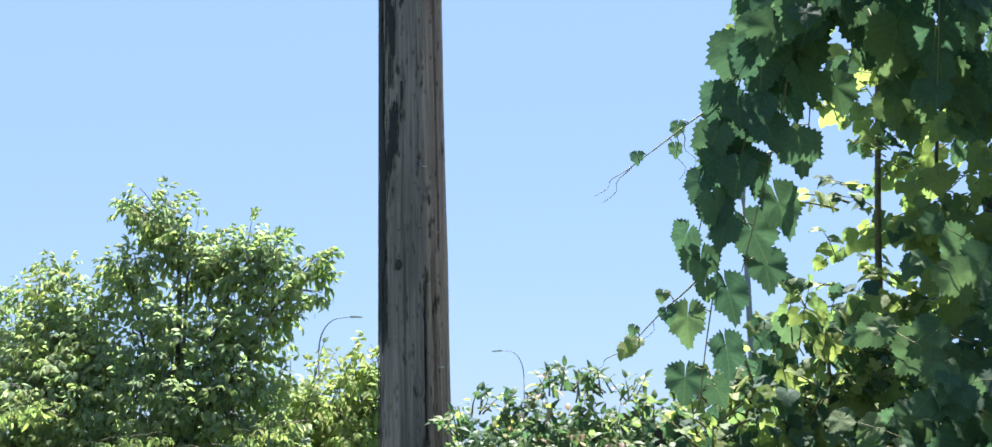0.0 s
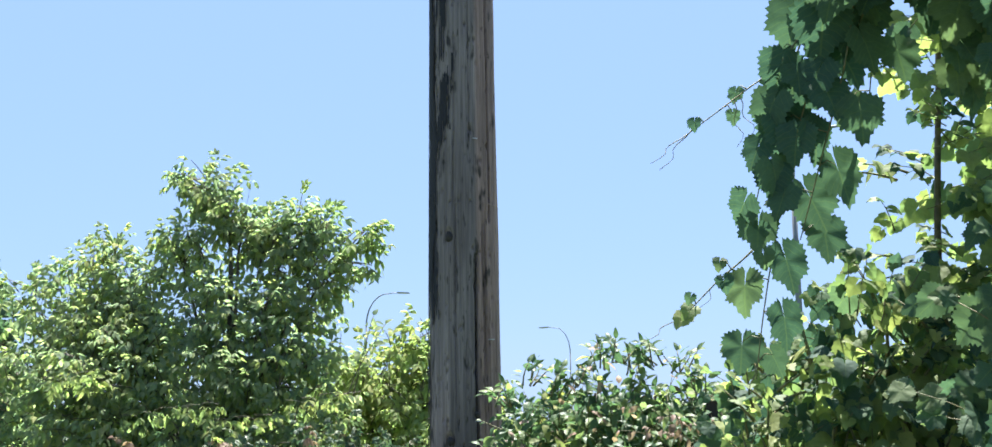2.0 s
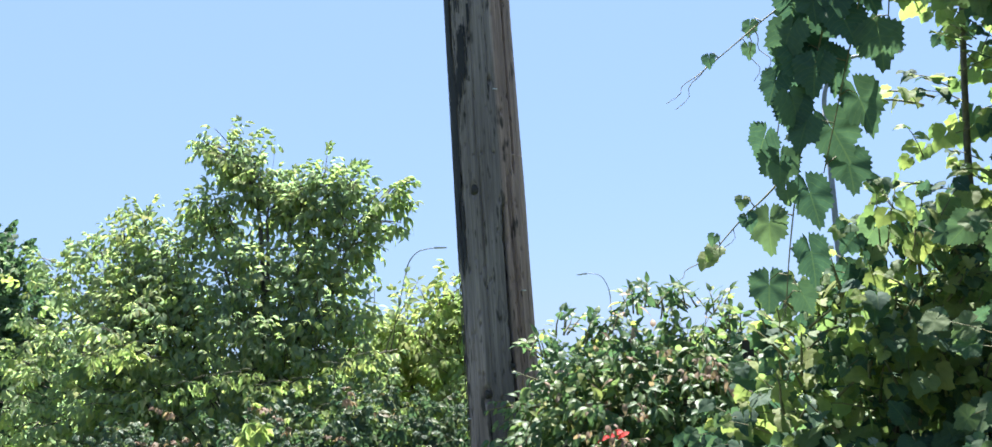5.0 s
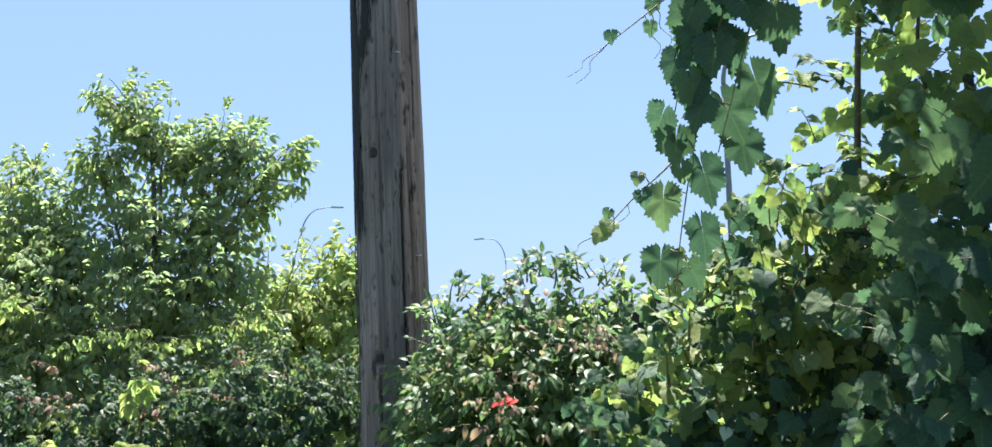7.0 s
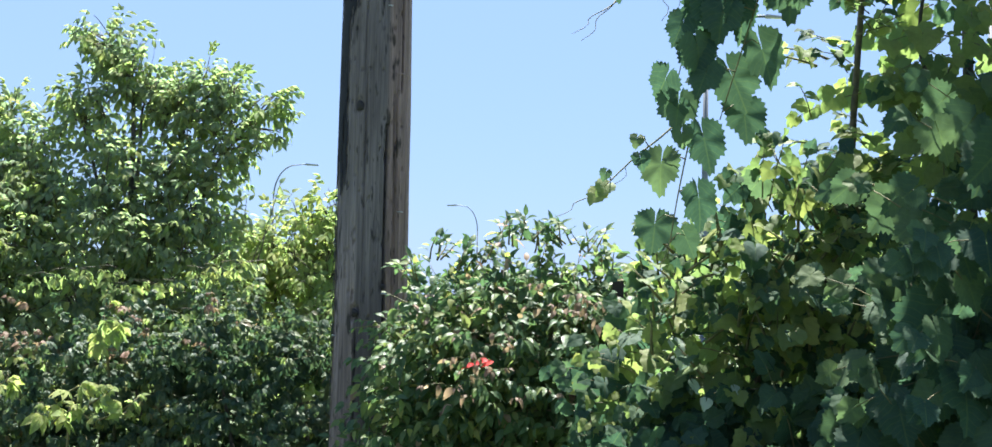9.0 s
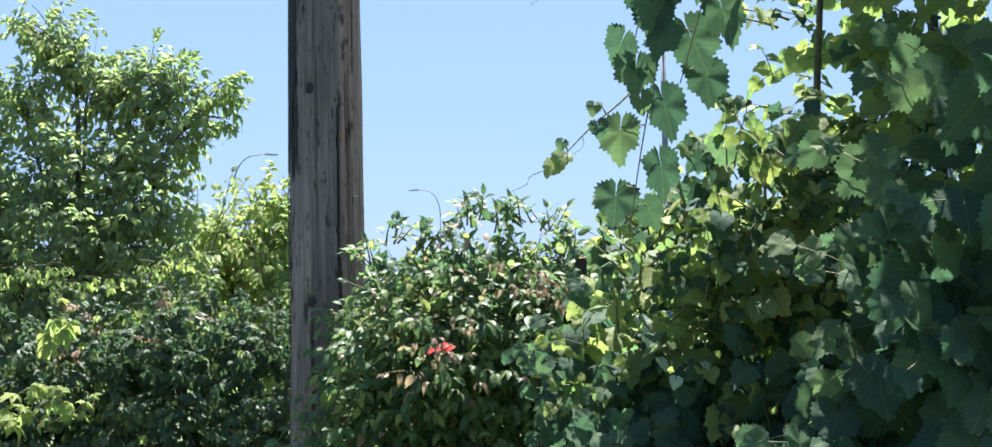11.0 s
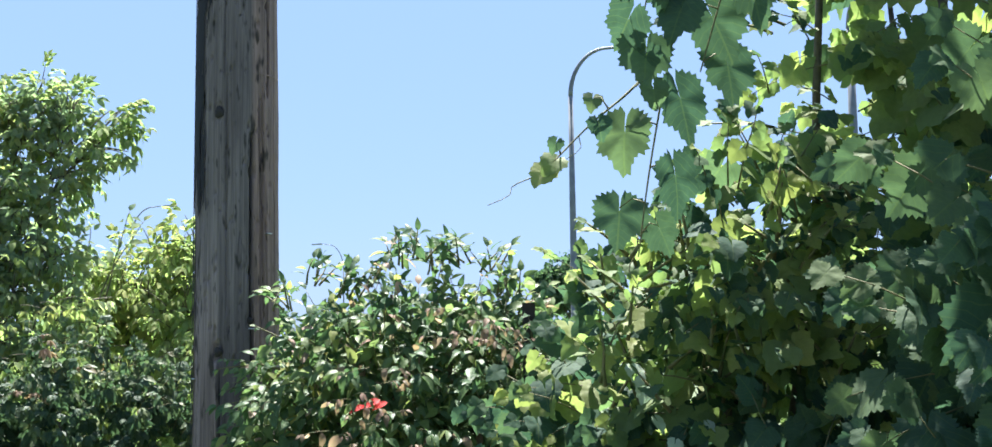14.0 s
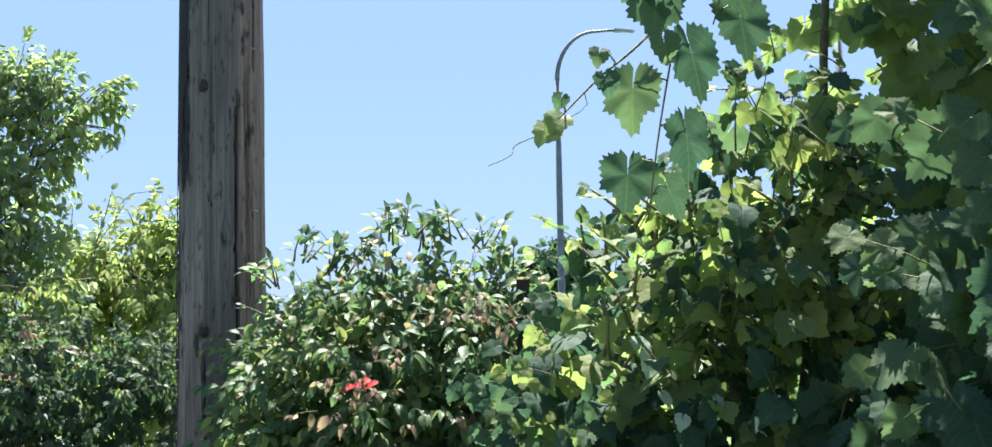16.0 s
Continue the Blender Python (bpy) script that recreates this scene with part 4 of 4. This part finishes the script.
# out of view to the right, added to keep sun off the near bank
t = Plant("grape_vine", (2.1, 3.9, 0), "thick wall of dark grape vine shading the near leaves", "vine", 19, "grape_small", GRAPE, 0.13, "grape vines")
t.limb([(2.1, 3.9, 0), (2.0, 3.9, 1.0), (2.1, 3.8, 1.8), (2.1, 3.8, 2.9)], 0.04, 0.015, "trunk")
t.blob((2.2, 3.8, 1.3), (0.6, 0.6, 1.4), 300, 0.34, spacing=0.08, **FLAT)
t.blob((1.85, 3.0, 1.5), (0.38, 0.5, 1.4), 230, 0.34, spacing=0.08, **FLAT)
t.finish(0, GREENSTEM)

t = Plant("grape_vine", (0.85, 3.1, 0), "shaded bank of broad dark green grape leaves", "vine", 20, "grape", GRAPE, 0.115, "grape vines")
for end in ((0.45, 3.5, 1.0), (0.85, 3.12, 1.2), (1.1, 3.1, 1.45)):
    t.limb([(0.85, 3.15, 0), tuple(0.5 * (np.array(end) + np.array([0.85, 3.1, 0.3]))), end], 0.016, 0.005, "vine_stem")
t.blob((1.04, 3.12, 1.1), (0.24, 0.2, 0.44), 120, 0.2, spacing=0.07, **FLAT)
t.blob((0.42, 3.5, 0.86), (0.32, 0.18, 0.34), 150, 0.22, spacing=0.06, **FLAT)
t.blob((0.78, 3.4, 1.0), (0.28, 0.18, 0.3), 90, 0.22, spacing=0.07, **FLAT)
t.blob((1.16, 3.05, 1.5), (0.26, 0.22, 0.55), 110, 0.24, spacing=0.07, **FLAT)
t.blob((0.8, 3.2, 0.45), (0.7, 0.25, 0.45), 90, 0.3, spacing=0.08, **FLAT)
t.finish(300, GREENSTEM)

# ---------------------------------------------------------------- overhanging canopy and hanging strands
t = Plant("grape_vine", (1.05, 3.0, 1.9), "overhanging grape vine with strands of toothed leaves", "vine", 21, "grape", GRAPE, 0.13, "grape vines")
t.limb([(1.3, 3.05, 1.4), (1.2, 3.05, 2.2), (0.95, 3.0, 2.62), (0.6, 3.05, 2.68)], 0.014, 0.006, "vine_stem")
# two stems that carry the added leaf mass above the view
t.limb([(1.3, 3.05, 1.5), (1.4, 3.2, 2.5), (1.5, 3.5, 3.3), (1.1, 3.6, 3.5)], 0.016, 0.006, "vine_stem")
t.limb([(1.45, 3.4, 3.1), (1.8, 3.5, 3.4), (2.2, 3.5, 3.4)], 0.01, 0.005, "vine_stem")
t.blob((1.0, 2.98, 2.58), (0.36, 0.26, 0.17), 60, 0.2, spacing=0.065, up=-0.1, **FLAT)
# unseen leaf mass overhead, added to shade the bank below
t.blob((1.64, 4.0, 3.3), (0.72, 0.42, 0.26), 210, 0.26, spacing=0.07, droop=2.0, hang=0.6, size=1.1, facing=(0, -0.2, 0.9))


def strand(ctrl, spacing, size, kind="grape", mat=GRAPE, radius=0.0025, spread=0.055, taper=0.4):
    """A hanging stem with broad leaves that face the light on alternate sides."""
    pts = smooth_path(ctrl, 40)
    t.stems.append((pts, radius))
    seg = np.linalg.norm(np.diff(pts, axis=0), axis=1)
    run = np.concatenate([[0], np.cumsum(seg)])
    side = 1
    s = spacing * 0.5
    while s < run[-1]:
        p = np.array([np.interp(s, run, pts[:, k]) for k in range(3)])
        side = -side
        f = s / run[-1]
        off = np.array([side * spread * t.rng.uniform(0.5, 1.2), t.rng.gauss(0, 0.03), t.rng.uniform(-0.01, 0.02)])
        tip = p + off
        t.stems.append((np.array([p, p + off * 0.5 + np.array([0, 0, 0.01]), tip]), radius * 0.6))
        t.add_leaf(tip, (side * t.rng.uniform(0, 0.5), t.rng.gauss(0, 0.2), -1), (side * 0.3 + t.rng.gauss(0, 0.3), -0.95, 0.3), size * t.rng.uniform(0.75, 1.15) * (1 - taper * f), mat, kind)
        s += spacing * t.rng.uniform(0.75, 1.25)


def tendril(p, d, n=0.08):
    a = np.array(p, float)
    pts = [a + np.array(d) * n * k / 9 + np.array([0.012 * math.sin(k * 1.1), 0.01 * math.cos(k * 1.3), -0.002 * k]) * k / 9 for k in range(10)]
    t.stems.append((np.array(pts), 0.0012))


strand([(0.72, 3.05, 2.62), (0.58, 3.05, 2.36), (0.5, 3.06, 2.12), (0.46, 3.06, 1.95), (0.43, 3.06, 1.8), (0.41, 3.06, 1.67)], 0.054, 0.135, spread=0.045)
strand([(0.66, 3.0, 2.62), (0.62, 3.02, 2.34), (0.56, 3.04, 2.12), (0.51, 3.05, 1.95)], 0.07, 0.145)
strand([(0.62, 3.08, 2.56), (0.53, 3.08, 2.36), (0.46, 3.08, 2.16), (0.42, 3.08, 2.0)], 0.06, 0.12, spread=0.03)
strand([(0.7, 3.1, 2.68), (0.6, 3.1, 2.56), (0.54, 3.1, 2.44)], 0.05, 0.07, "grape_small", GRAPE_LIGHT, spread=0.03)
strand([(0.78, 3.08, 2.6), (0.7, 3.1, 2.4), (0.67, 3.12, 2.2)], 0.07, 0.14)
strand([(0.95, 3.02, 2.6), (0.9, 3.02, 2.42), (0.88, 3.02, 2.3)], 0.07, 0.15)
strand([(0.6, 3.05, 2.5), (0.5, 3.06, 2.34), (0.4, 3.06, 2.26), (0.29, 3.06, 2.18)], 0.06, 0.07, spread=0.022, taper=0.5)
strand([(0.46, 3.06, 1.98), (0.4, 3.06, 1.92), (0.34, 3.06, 1.87), (0.27, 3.06, 1.8)], 0.05, 0.045, "grape_small", spread=0.02)
for q in ((0.27, 3.05, 1.8), (0.285, 3.05, 1.815)):
    t.add_leaf(q, (-0.5, -0.3, -0.6), (0, -0.7, 0.6), 0.042, GRAPE_LIGHT, "grape_small")
for p, d in (((0.3, 3.06, 2.19), (-0.8, 0, -0.8)), ((0.29, 3.06, 2.18), (-0.9, 0, -0.5)), ((0.39, 3.06, 2.25), (0.1, 0, -1)), ((0.4, 3.06, 2.26), (0.3, 0, -0.9)), ((0.27, 3.06, 1.8), (-1, 0, -0.4)), ((0.41, 3.06, 1.7), (-0.2, 0, -1)), ((0.36, 3.06, 1.89), (-0.7, 0, -0.7))):
    tendril(p, d)
t.finish(300, GREENSTEM)

# ---------------------------------------------------------------- fence post in the bush
post = empty("fence_post", (0.47, 5.12, 0), "dark rusty steel fence post half hidden in the bush", "fence post")
v, f = [], []
profile = [(-0.02, 0.0), (0.02, 0.0), (0.02, 0.006), (0.004, 0.006), (0.004, 0.03), (-0.004, 0.03), (-0.004, 0.006), (-0.02, 0.006)]
for z in (0.0, 1.66):
    v += [(x, y, z) for x, y in profile]
f = [(k, (k + 1) % 8, 8 + (k + 1) % 8, 8 + k) for k in range(8)] + [tuple(range(8, 16)), tuple(range(7, -1, -1))]
mesh_ob("shaft", v, f, KNOT, post, smooth=False)
v, f = [], []
for k in range(9):
    z = 0.8 + 0.1 * k
    o = len(v)
    v += [(-0.006, -0.006, z), (0.006, -0.006, z), (0.006, 0, z), (-0.006, 0, z), (-0.005, -0.006, z + 0.015), (0.005, -0.006, z + 0.015), (0.005, 0, z + 0.015), (-0.005, 0, z + 0.015)]
    f += [tuple(o + i for i in q) for q in ((0, 1, 5, 4), (1, 2, 6, 5), (3, 0, 4, 7), (4, 5, 6, 7), (3, 2, 1, 0))]
mesh_ob("stud_row", v, f, KNOT, post, smooth=False)
